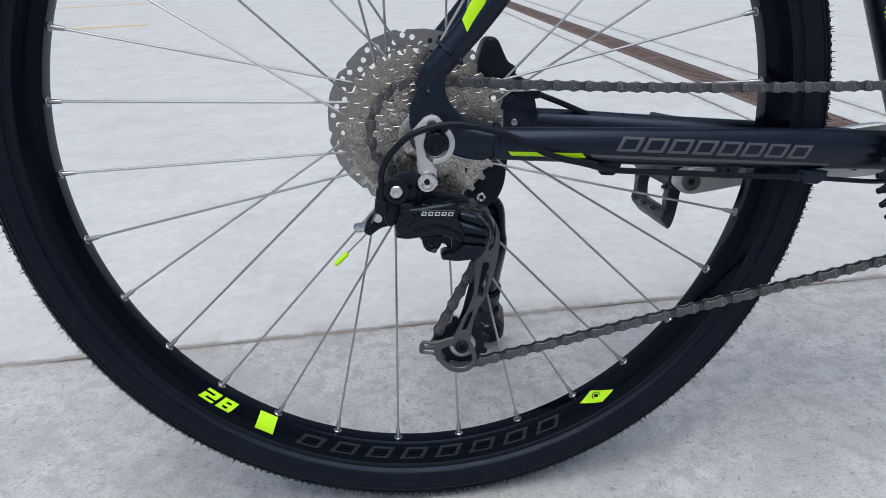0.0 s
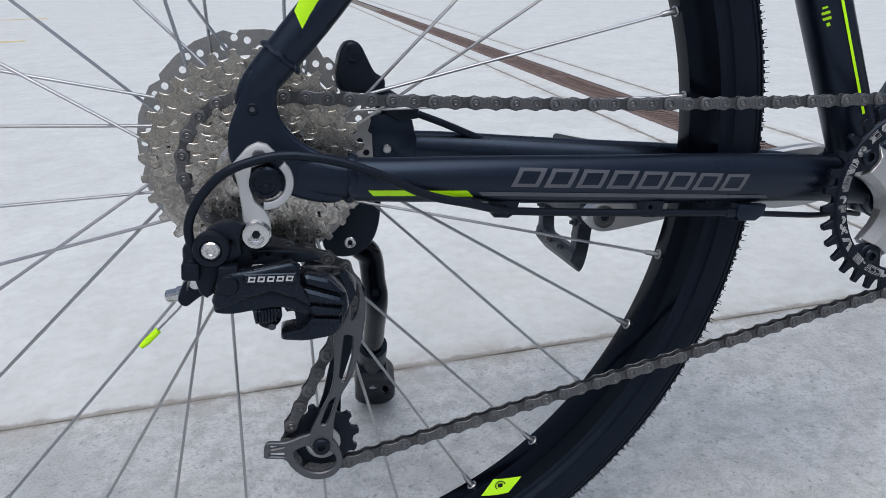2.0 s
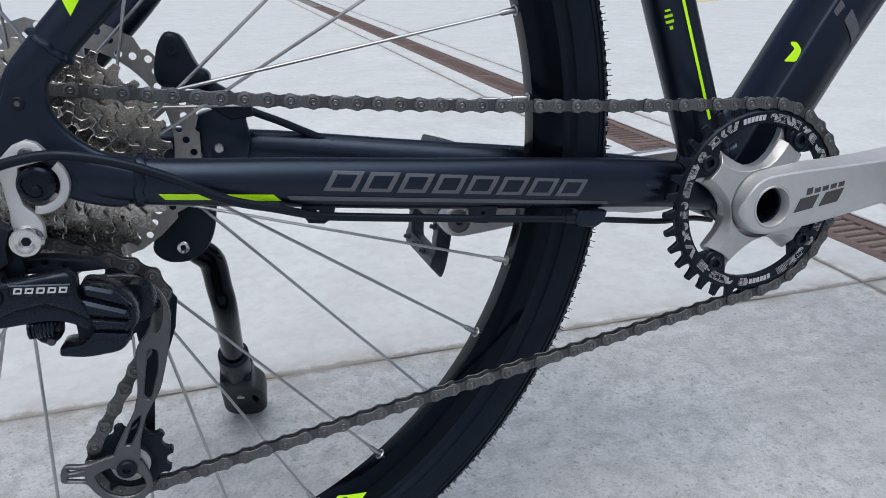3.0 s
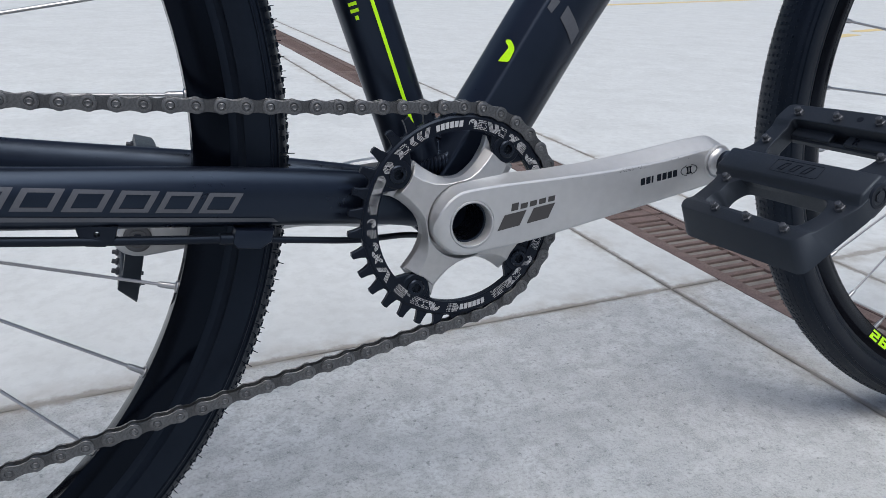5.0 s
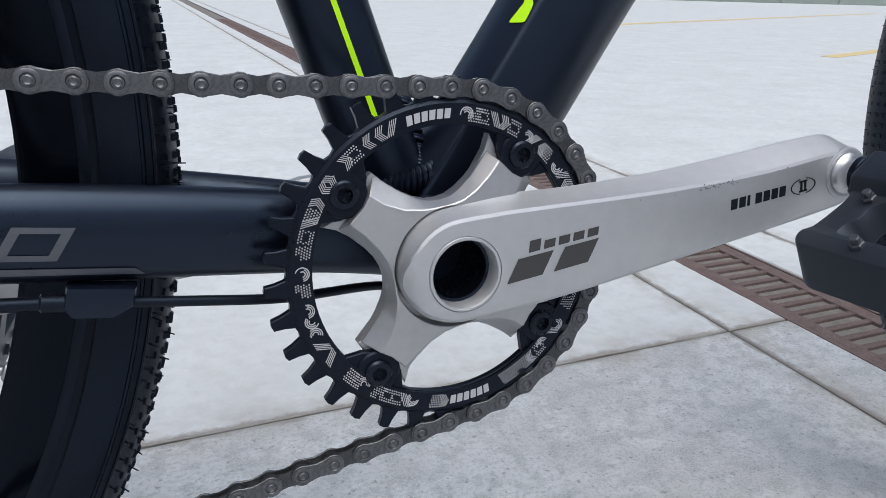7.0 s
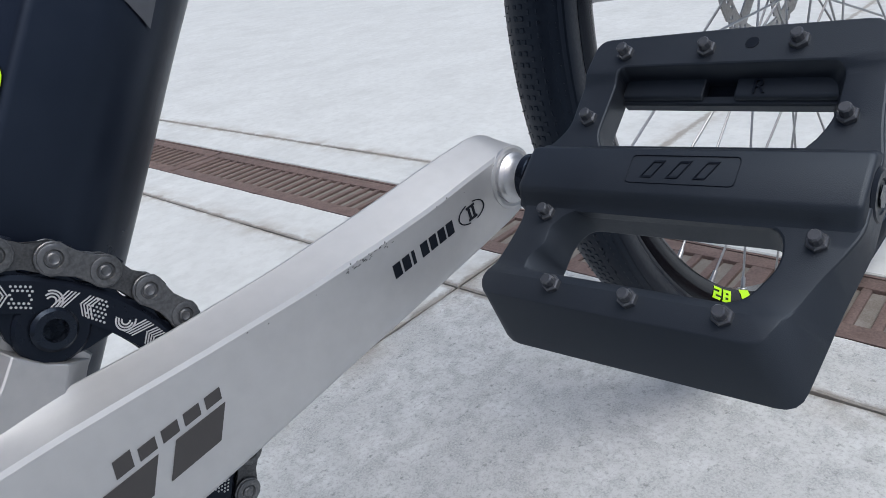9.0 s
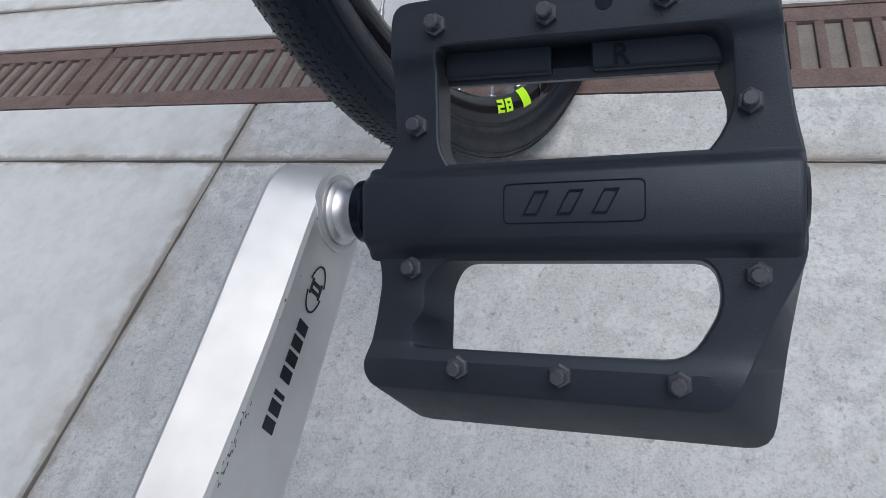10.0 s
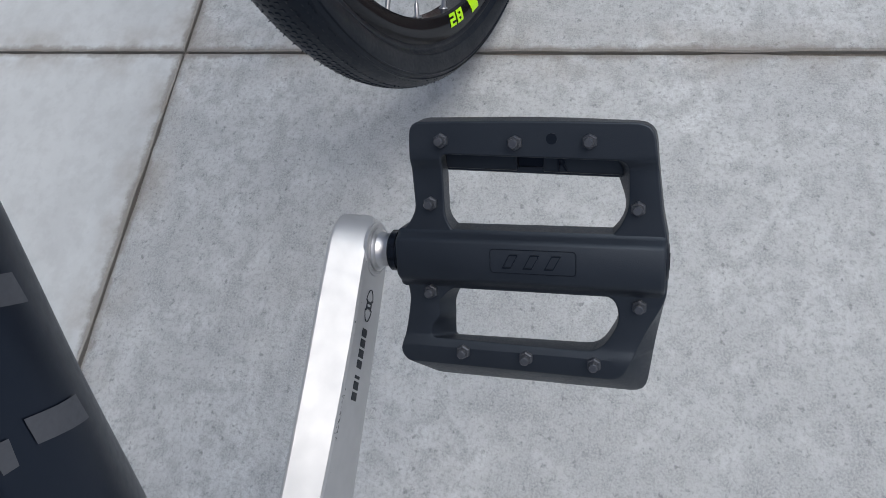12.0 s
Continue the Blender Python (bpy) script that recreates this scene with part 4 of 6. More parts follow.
bmesh.ops.bevel(b, geom=[e for e in b.edges if e.is_manifold and e.calc_face_angle(0) > radians(28)], offset=0.00035, segments=1, affect="EDGES")
part("spider", b, SATIN, crankset, sharp=14)
part("spider_hub", lathe([(0.0150, 0.0430), (0.0246, 0.0430), (0.0246, 0.0500), (0.0150, 0.0500)], 40, BBX, BBZ), SATIN, crankset)
for t in BOLTS:
    u = Vector((math.cos(t), math.sin(t)))
    v = Vector((-u.y, u.x))
    c = Vector((BBX, BBZ))
    part("spider_tip", plate([tuple(c + u * r + v * s) for r, s in ((0.034, -0.0118), (0.0465, -0.0126), (0.0480, -0.0085), (0.0440, 0.0), (0.0480, 0.0085), (0.0515, 0.0150), (0.0455, 0.0128), (0.034, 0.0118))], 0.0425, 0.0482, (), 0.0005), SATIN, crankset)

CRANK_A, CRANK_L = radians(15.5), 0.1888


def crank_face(t):
    """How far out the arm's face lies at share t of its length."""
    return 0.0682 + 0.0032 * t


def eased(u, xs, ys):
    return sum(float(np.interp(u + d, xs, ys)) for d in (-0.008, -0.004, 0.0, 0.004, 0.008)) / 5


def crank_arm(n=56, slim=1.0, root_w=1.0):
    """The arm along u: waisted, with a broad sloping upper face that meets the front in a crease."""
    b = bmesh.new()
    rings = []
    end, root = CRANK_L + 0.0150, -0.0236
    for i in range(n + 1):
        k = i / n
        k = 0.5 - 0.5 * math.cos(math.pi * k)
        u = root + (end - root) * k
        t = min(max(u / CRANK_L, 0), 1)
        wt = eased(u, (0.0, 0.017, 0.054, 0.094, 0.137, 0.164, 0.19), (0.0250, 0.0246, 0.0202, 0.0176, 0.0170, 0.0174, 0.0168))
        wb = eased(u, (0.0, 0.023, 0.050, 0.092, 0.136, 0.174, 0.19), (0.0205, 0.0218, 0.0218, 0.0203, 0.0188, 0.0172, 0.0160))
        crease = eased(u, (0.0, 0.0135, 0.050, 0.089, 0.123, 0.154, 0.185), (0.0040, 0.0046, 0.0040, 0.0052, 0.0066, 0.0076, 0.0066))
        w = slim + (root_w - slim) * min(1.0, max(0.0, 1.8 - u / 0.045))
        wt, wb = wt * w, wb * w
        if u < 0:
            c = math.sqrt(max(0.0, 1 - (u / root) ** 2))
            wt, wb = max(wt * c, 0.0006), max(wb * c, 0.0006)
        if u > CRANK_L - 0.004:
            c = math.sqrt(max(0.0, 1 - ((u - CRANK_L + 0.004) / 0.0190) ** 2))
            wt, wb = max(wt * c, 0.0006), max(wb * c, 0.0006)
        hi = 0.0515 + 0.0040 * t
        edge = min(1.0, max(0.0, (u - root) / 0.0075)) * min(1.0, max(0.0, (end - u) / 0.006))
        ho = crank_face(t) - 0.0050 * (1 - edge) ** 2
        q = min(1, (wt + wb) / 0.030)
        top = hi + 0.0022 * q
        sect = [(-wb, hi + 0.002), (-wb + 0.002 * q, hi), (wt - 0.003 * q, hi), (wt - 0.0006 * q, hi + 0.0006), (wt, hi + 0.0014), (wt, top), (wt - 0.0004 * q, top + 0.0009 * q),
                (wt - crease * q + 0.0008 * q, ho - 0.0006), (wt - crease * q - 0.0006 * q, ho), (-wb + 0.0046 * q, ho), (-wb + 0.0026 * q, ho - 0.0006), (-wb + 0.0010 * q, ho - 0.0020), (-wb + 0.0002 * q, ho - 0.0046)]
        rings.append([b.verts.new((u, v, h)) for v, h in sect])
    m = len(rings[0])
    for s, t in zip(rings, rings[1:]):
        for k in range(m):
            b.faces.new((s[k], s[(k + 1) % m], t[(k + 1) % m], t[k]))
    b.faces.new(rings[0][::-1])
    b.faces.new(rings[-1])
    b.transform(Matrix.Translation((BBX, BBZ, 0)) @ Matrix.Rotation(CRANK_A, 4, "Z"))
    return b


def drill(ob, cutter, m=SIDE):
    """Cuts the cutter's volume out of the object and keeps a plain mesh."""
    me = bpy.data.meshes.new("cutter")
    cutter.transform(m)
    bmesh.ops.recalc_face_normals(cutter, faces=cutter.faces)
    cutter.to_mesh(me)
    cutter.free()
    tool = new("cutter", me)
    tool.parent = ob.parent
    mod = ob.modifiers.new("bore", "BOOLEAN")
    mod.operation, mod.solver, mod.object = "DIFFERENCE", "EXACT", tool
    bpy.context.view_layer.update()
    got = bpy.data.meshes.new_from_object(ob.evaluated_get(bpy.context.evaluated_depsgraph_get()))
    ob.modifiers.remove(mod)
    old, name = ob.data, ob.data.name
    ob.data = got
    bpy.data.meshes.remove(old)
    got.name = name
    b = bmesh.new()
    b.from_mesh(got)
    for e in b.edges:
        e.smooth = len(e.link_faces) == 2 and e.calc_face_angle(0) < radians(22)
    b.to_mesh(got)
    b.free()
    bpy.data.objects.remove(tool)
    bpy.data.meshes.remove(me)


def on_crank(u, v, h):
    return (BBX + u * math.cos(CRANK_A) - v * math.sin(CRANK_A), BBZ + u * math.sin(CRANK_A) + v * math.cos(CRANK_A), h)


arm = part("crank_arm", crank_arm(), SILVER, crankset, "scuffed satin silver crank arm", sharp=24)
drill(arm, disc(BBX, BBZ, 0.0150, 0.040, 0.080, 40))
part("bore_ring", lathe([(0.0132, 0.045), (0.0150, 0.045), (0.0150, 0.0678), (0.0145, 0.0688), (0.0136, 0.0688), (0.0132, 0.0682)], 48, BBX, BBZ), SILVER, crankset)
part("spindle_bore", lathe([(0.0, 0.020), (0.0120, 0.020), (0.0121, 0.0600), (0.0132, 0.0605), (0.0132, 0.0190), (0.0, 0.0190)], 40, BBX, BBZ, False), GLOSS, crankset)
x, y, _ = on_crank(CRANK_L, 0, 0)
part("pedal_washer", lathe([(0.0, 0.0700), (0.0116, 0.0700), (0.0118, 0.0716), (0.0108, 0.0720), (0.0100, 0.0716), (0.0, 0.0716)], 36, x, y, False), SILVER, crankset)


def crank_mark(name, shapes, u0, v0, size, mat, label, slant=0.0):
    for s in shapes:
        loop = [on_crank(u0 + (px + slant * py) * size[0], v0 + py * size[1], 0)[:2] for px, py in s]
        t = (u0 + sum(px for px, py in s) / len(s) * size[0]) / CRANK_L
        part(name, plate(loop, crank_face(t) - 0.0004, crank_face(t) + 0.00022), mat, crankset, label)


# lettering as bars
crank_mark("print_bar", [para(i * 1.15, i * 1.15 + 0.85, 0, 0.72 + 0.28 * (i in (0,)), 0.2) for i in range(5)], 0.0270, 0.0020, (0.0057, 0.0046), DARKMARK, "dark printed bar")
crank_mark("print_bar", [para(0.05, 0.95, -1.0, 0.0, 0.35), para(1.25, 2.15, -1.0, 0.0, 0.35)], 0.0215, 0.0005, (0.0172, 0.0088), DARKMARK, "dark printed block")
crank_mark("print_bar", [para(i * 1.0, i * 1.0 + (0.30 if i == 2 else 0.76), 0, 1, 0.1) for i in range(7)], 0.1240, -0.0030, (0.0044, 0.0046), BLACK, "small black printed bar")
ring = [(math.cos(TAU * k / 24), math.sin(TAU * k / 24)) for k in range(24)]
crank_mark("print_bar", [[(0.0, 0.5), (0.9, 0.5), (0.9, 0.72), (0.0, 0.72)], [(0.0, -0.72), (0.9, -0.72), (0.9, -0.5), (0.0, -0.5)], [(0.12, -0.5), (0.34, -0.5), (0.34, 0.5), (0.12, 0.5)], [(0.56, -0.5), (0.78, -0.5), (0.78, 0.5), (0.56, 0.5)]], 0.1618, -0.0008, (0.0050, 0.0036), BLACK, "small black printed bar")
for k in range(24):
    a, c = TAU * k / 24, TAU * (k + 1) / 24
    if k in (5, 6, 17, 18):
        continue
    crank_mark("print_line", [[(1.02 * math.cos(a), 0.72 * math.sin(a)), (1.02 * math.cos(c), 0.72 * math.sin(c)), (1.10 * math.cos(c), 0.80 * math.sin(c)), (1.10 * math.cos(a), 0.80 * math.sin(a))]], 0.1640, -0.0008, (0.0064, 0.0046), BLACK, "")
# scuffs along the upper edge
b = None
for k in range(44):
    u = rnd.gauss(0.116, 0.007) if k % 4 else rnd.uniform(0.06, 0.195)
    t = u / CRANK_L
    v = eased(u, (0.0, 0.054, 0.094, 0.137, 0.164, 0.19), (0.0210, 0.0162, 0.0124, 0.0104, 0.0098, 0.0102)) + rnd.gauss(-0.0015, 0.0007)
    ho = crank_face(t)
    l, w = rnd.uniform(0.0001, 0.0007), rnd.uniform(0.00004, 0.00022)
    b = plate([on_crank(u - l, v - w, 0)[:2], on_crank(u + l, v - w * 0.3, 0)[:2], on_crank(u + l * 0.7, v + w, 0)[:2], on_crank(u - l * 0.6, v + w * 0.8, 0)[:2]], ho - 0.0008, ho + 0.00008, bm=b)
tagged(part("scuff_marks", b, CAGE, crankset), "dark scuffs on the silver arm", kind="stuff")
# far crank arm with the socket of its pedal
b = crank_arm(slim=0.80, root_w=1.12)
FARM = Matrix.Translation((BBX, BBZ, 0)) @ Matrix.Rotation(radians(-1.9), 4, "Z") @ Matrix.Translation((-BBX, -BBZ, 0)) @ Matrix.Translation((2 * BBX, 2 * BBZ, 0)) @ Matrix.Diagonal((-1, -1, -1, 1))
b.transform(FARM)
part("crank_arm", b, SILVER, crankset, sharp=24)
fx, fy, _ = FARM @ Vector(on_crank(CRANK_L, 0, 0))
part("pedal_socket", lathe([(0, -0.0540), (0.0088, -0.0540), (0.0092, -0.0556), (0.0092, -0.0536), (0.0080, -0.0532), (0.0062, -0.0534), (0.0055, -0.0545), (0, -0.0545)], 28, fx, fy, False), CAGE, crankset)
part("hex_socket", disc(fx, fy, 0.0036, -0.0542, -0.0536, 6), BLACK, crankset)


# ---- pedals ----
def pedal(label, centre, angle, out, sign):
    """A flat pedal: u across its cage, v outward from the crank, n up out of its face."""
    g = group_part("pedal", bike, label)
    ca, sa = math.cos(angle), math.sin(angle)
    m = Matrix(((ca, 0, -sa, centre[0]), (0, -sign, 0, 0), (sa, 0, ca, centre[1]), (0, 0, 0, 1)))

    def pp(name, b, mat, lab=""):
        return part(name, b, mat, g, lab, m=m, sharp=21)

    cage = fillet([(0.0548, 0.0918, 0.005), (0.0545, 0.1430, 0.02), (0.0530, 0.1852, 0.006), (0.0390, 0.1868, 0.008), (0.0190, 0.1890, 0.006), (0.0088, 0.1912, 0.003), (-0.0130, 0.1914, 0.003), (-0.0190, 0.1888, 0.006), (-0.0260, 0.1850, 0.012), (-0.0480, 0.1752, 0.005),
                   (-0.0476, 0.0848, 0.004), (-0.0434, 0.0820, 0.005), (-0.0290, 0.0858, 0.010), (-0.0190, 0.0874, 0.006), (-0.0135, 0.0866, 0.005), (-0.0092, 0.0844, 0.003), (0.0088, 0.0844, 0.003), (0.0130, 0.0886, 0.006), (0.0190, 0.0920, 0.007), (0.0400, 0.0910, 0.012)])
    base_ = fillet([(0.0552, 0.0903, 0.006), (0.0548, 0.1430, 0.02), (0.0522, 0.1856, 0.007), (0.0388, 0.1868, 0.008), (0.0190, 0.1892, 0.006), (0.0088, 0.1914, 0.003), (-0.0130, 0.1916, 0.003), (-0.0200, 0.1904, 0.006), (-0.0300, 0.1886, 0.012), (-0.0590, 0.1846, 0.006),
                    (-0.0590, 0.0902, 0.008), (-0.0460, 0.0848, 0.007), (-0.0290, 0.0852, 0.010), (-0.0190, 0.0870, 0.006), (-0.0130, 0.0862, 0.005), (-0.0088, 0.0842, 0.003), (0.0088, 0.0842, 0.003), (0.0128, 0.0880, 0.006), (0.0190, 0.0910, 0.007), (0.0400, 0.0900, 0.012)])
    win1 = fillet([(0.0420, 0.1042, 0.003), (0.0392, 0.1764, 0.004), (0.0200, 0.1770, 0.008), (0.0085, 0.1702, 0.008), (0.0090, 0.1090, 0.006), (0.0150, 0.1046, 0.007)])
    low1 = fillet([(0.0420, 0.1030, 0.003), (0.0392, 0.1690, 0.004), (0.0190, 0.1760, 0.008), (0.0088, 0.1690, 0.007), (0.0092, 0.1080, 0.006), (0.0150, 0.1030, 0.007)])
    win2 = fillet([(-0.0135, 0.1062, 0.006), (-0.0138, 0.1722, 0.008), (-0.0240, 0.1744, 0.006), (-0.0372, 0.1670, 0.006), (-0.0366, 0.0960, 0.002), (-0.0314, 0.0962, 0.003), (-0.0265, 0.1006, 0.004), (-0.0205, 0.0996, 0.004)])
    low2 = fillet([(-0.0150, 0.1078, 0.006), (-0.0150, 0.1716, 0.008), (-0.0250, 0.1736, 0.006), (-0.0385, 0.1660, 0.006), (-0.0395, 0.1036, 0.002), (-0.0335, 0.1038, 0.003), (-0.0285, 0.1040, 0.003), (-0.0225, 0.1040, 0.004)])

    def dish(b):
        """The end bars stand proud of the side arms in one rounded step."""
        for at in (0.0415, 0.0400, 0.0385, 0.0372, 0.0355, -0.0355, -0.0372, -0.0385, -0.0400):
            bmesh.ops.bisect_plane(b, geom=b.verts[:] + b.edges[:] + b.faces[:], plane_co=(at, 0, 0), plane_no=(1, 0, 0))
        for w in b.verts:
            if w.co.z > 0.002:
                k = min(1.0, max(0.0, (abs(w.co.x) - 0.0352) / 0.0058))
                w.co.z += 0.0020 * k * k * (3 - 2 * k)
        return b

    pp("cage", dish(loft_plate(cage, base_, -0.0075, 0.0048, [(win1, low1), (win2, low2)], 0.0007)), PEDAL)
    # ledge under the rear bar, parted by a notch, with a lip along its foot
    edge = lambda v: 0.0422 - 0.0028 * (v - 0.1042) / 0.0722
    for v0, v1 in ((0.1040, 0.1332), (0.1436, 0.1752)):
        b = bmesh.new()
        vs = [b.verts.new((edge(v) + u, v, n_)) for v in (v0, v1) for u, n_ in ((0.0022, -0.0008), (-0.0062, -0.0014), (-0.0070, -0.0022), (-0.0072, -0.0074), (0.0022, -0.0074))]
        for f in [(0, 1, 2, 3, 4), (9, 8, 7, 6, 5)] + [(k, k + 5, (k + 1) % 5 + 5, (k + 1) % 5) for k in range(5)]:
            b.faces.new([vs[k] for k in f])
        bmesh.ops.recalc_face_normals(b, faces=b.faces)
        bmesh.ops.bevel(b, geom=b.edges[:], offset=0.0004, segments=1, affect="EDGES")
        pp("window_ledge", b, PEDAL)
    # added floor, black rather than PEDAL, standing for the shade in the notch
    pp("notch_shade", box(0.0345, 0.0420, 0.1330, 0.1445, -0.0062, -0.0048, 0.0003), BLACK)
    b = bmesh.new()
    vs = [b.verts.new((edge(v) + u, v, n_)) for v in (0.1038, 0.1740) for u, n_ in ((-0.0055, -0.0034), (-0.0078, -0.0038), (-0.0082, -0.0046), (-0.0080, -0.0078), (-0.0055, -0.0078))]
    for f in [(0, 1, 2, 3, 4), (9, 8, 7, 6, 5)] + [(k, k + 5, (k + 1) % 5 + 5, (k + 1) % 5) for k in range(5)]:
        b.faces.new([vs[k] for k in f])
    bmesh.ops.recalc_face_normals(b, faces=b.faces)
    pp("ledge_lip", b, PEDAL)
    # axle housing: a raised flat band with sloped sides
    slope = [(k / 5, 0.5 - 0.5 * math.cos(math.pi * k / 5)) for k in range(6)]
    sect = [(-0.0140 + 0.0062 * s, 0.0046 + 0.0048 * r) for s, r in slope] + [(0.0112 - 0.0046 * s, 0.0046 + 0.0048 * r) for s, r in slope[::-1]] + [(0.0112, -0.0062), (0.0078, -0.0100), (-0.0078, -0.0100), (-0.0140, -0.0062)]
    b = bmesh.new()
    rows = []
    for v, s in ((0.0836, 0.90), (0.0844, 0.97), (0.0858, 1.0), (0.1890, 1.0), (0.1902, 0.97), (0.1908, 0.90)):
        rows.append([b.verts.new((u * s, v, n * s)) for u, n in sect])
    for s, t in zip(rows, rows[1:]):
        for k in range(len(sect)):
            b.faces.new((s[k], s[(k + 1) % len(sect)], t[(k + 1) % len(sect)], t[k]))
    b.faces.new(rows[0])
    b.faces.new(rows[-1][::-1])
    part("axle_housing", b, PEDAL, g, m=m, sharp=40)
    # emblem moulded on the housing: a rounded frame round three slanted bars
    outer, inner_ = (fillet([(-0.0050 + d, 0.1238 + d, 0.0016), (-0.0050 + d, 0.1580 - d, 0.0016), (0.0050 - d, 0.1580 - d, 0.0016), (0.0050 - d, 0.1238 + d, 0.0016)], 3) for d in (0.0, 0.00030))
    # black lines paint the shade that moulded grooves in the nylon would hold
    pp("emblem_frame", plate(outer, 0.0091, 0.00965, [inner_], 0.00010), BLACK)
    for v0 in (0.1286, 0.1370, 0.1454):
        s = [(-0.0030, v0), (-0.0030, v0 + 0.0036), (0.0030, v0 + 0.0068), (0.0030, v0 + 0.0032)]
        pp("emblem_bar", plate(s, 0.0091, 0.00970, [[tuple(sum(q[k] for q in s) / 4 + (p[k] - sum(q[k] for q in s) / 4) * 0.80 for k in (0, 1)) for p in s]]), BLACK)
    # pins on both faces
    for u, v in ((0.0474, 0.1050), (0.0463, 0.1344), (0.0466, 0.1624), (0.0218, 0.0988), (-0.0158, 0.0970), (0.0213, 0.1801), (-0.0172, 0.1815), (-0.0411, 0.1107), (-0.0416, 0.1373), (-0.0419, 0.1648)):
        k = 0.0066 if abs(u) > 0.036 else 0.0046
        b = lathe([(0, k), (0.0030, k), (0.0030, k + 0.0016), (0.0025, k + 0.0021), (0, k + 0.0021)], 6, u, v, False)
        lathe([(0, k + 0.0018), (0.0019, k + 0.0018), (0.0019, k + 0.0045), (0.0015, k + 0.0050), (0, k + 0.0050)], 10, u, v, False, bm=b)
        pp("pin", b, PIN, "dark steel grip pin")
        b = lathe([(0, -0.0074), (0.0031, -0.0074), (0.0031, -0.0094), (0.0018, -0.0098), (0.0018, -0.0122), (0, -0.0124)], 8, u - (0.0075 if u < -0.03 else 0.0), v, False)
        pp("pin", b, PIN, "dark steel grip pin")
    # moulding plug
    pp("mould_mark", disc(0.0477, 0.1483, 0.0021, 0.0064, 0.0070, 14), BLACK)
    # spindle, dust collar and end cap: turned round v
    def turned(prof, n=32):
        b = lathe([(r, v) for r, v in prof], n, closed=False)
        b.transform(Matrix(((1, 0, 0, 0), (0, 0, 1, 0), (0, -1, 0, 0), (0, 0, 0, 1))))
        return b
    pp("spindle", turned([(0, 0.066), (0.0094, 0.066), (0.0094, 0.0726), (0.0090, 0.0731), (0.0081, 0.0738), (0.0074, 0.0750), (0.0071, 0.0766), (0.0072, 0.0782), (0.0076, 0.0792), (0.0076, 0.0825), (0, 0.0825)]), POLISHED, "bright steel pedal spindle")
    pp("dust_collar", turned([(0, 0.0790), (0.0083, 0.0790), (0.0088, 0.0795), (0.0088, 0.0822), (0.0083, 0.0826), (0.0083, 0.0860), (0, 0.0860)]), GLOSS)
    pp("end_cap", turned([(0, 0.1888), (0.0078, 0.1888), (0.0078, 0.1910), (0.0066, 0.1918), (0.0048, 0.1918), (0.0042, 0.1906), (0, 0.1906)], 24), BLACK)
    pp("hex_socket", turned([(0, 0.1918), (0.0034, 0.1918), (0.0034, 0.1921), (0, 0.1921)], 6), GLOSS)
    return g, m


near_pedal, PM = pedal("black nylon flat pedal with grip pins", (0.6365, 0.0495), radians(46.8), 1, 1)
pedal("black nylon flat pedal on the far side", (fx, fy), radians(84), 1, -1)
# side letter on the ledge
txt = bpy.data.curves.new("side_letter", "FONT")
txt.body, txt.size, txt.extrude = "R", 0.0072, 0.0003
tmp = new("side_letter", txt)
me = bpy.data.meshes.new_from_object(tmp.evaluated_get(bpy.context.evaluated_depsgraph_get()))
bpy.data.objects.remove(tmp)
letter = new("side_letter", me)
me.materials.append(BLACK)
letter.parent = near_pedal
letter.matrix_basis = PM @ Matrix.Translation((0.0345, 0.1488, -0.0010)) @ Matrix(((0, 0.993, -0.12, 0), (1, 0, 0, 0), (0, 0.12, 0.993, 0), (0, 0, 0, 1)))
tagged(letter, "moulded side letter")

# ---- rear derailleur ----
mech = group_part("rear_derailleur", bike, "black and grey rear derailleur with a long cage")
part("knuckle_plate", plate([(-0.0265, -0.0323), (-0.0215, -0.0262), (-0.0155, -0.0228), (-0.0080, -0.0212), (-0.0030, -0.0235), (-0.0050, -0.0320), (-0.0040, -0.0400), (-0.0120, -0.0470), (-0.0165, -0.0545), (-0.0185, -0.0620), (-0.0225, -0.0650), (-0.0262, -0.0620), (-0.0288, -0.0540), (-0.0290, -0.0400)], 0.0800, 0.0905, [circle(-0.0105, -0.0335, 0.0012, 8)], 0.0022, 2), BLACK, mech)
part("knuckle_boss", lathe([(0, 0.0895), (0.0098, 0.0895), (0.0098, 0.0940), (0.0088, 0.0955), (0.0058, 0.0955), (0.0052, 0.0945), (0, 0.0945)], 32, -0.0196, -0.0366, False), BLACK, mech)
part("knuckle_bolt", lathe([(0, 0.0945), (0.0048, 0.0945), (0.0048, 0.0958), (0.0040, 0.0966), (0.0022, 0.0966), (0.0018, 0.0958), (0, 0.0958)], 24, -0.0196, -0.0366, False), CHROME, mech, "silver star-socket bolt")
part("stop_plate", plate([(-0.0050, -0.0400), (0.0120, -0.0395), (0.0330, -0.0410), (0.0380, -0.0455), (0.0200, -0.0480), (-0.0080, -0.0490)], 0.0700, 0.0800, [circle(0.0020, -0.0445, 0.0010, 8), circle(0.0090, -0.0425, 0.0010, 8), circle(0.0180, -0.0440, 0.0011, 8)], 0.0012, 2), BLACK, mech)
part("knuckle_web", plate(fillet([(-0.0260, -0.0330, 0.004), (-0.0040, -0.0330, 0.004), (0.0010, -0.0400, 0.004), (0.0015, -0.0480, 0.003), (-0.0040, -0.0560, 0.004), (-0.0200, -0.0640, 0.004)], 3), 0.0660, 0.0835, (), 0.0020, 2), BLACK, mech)
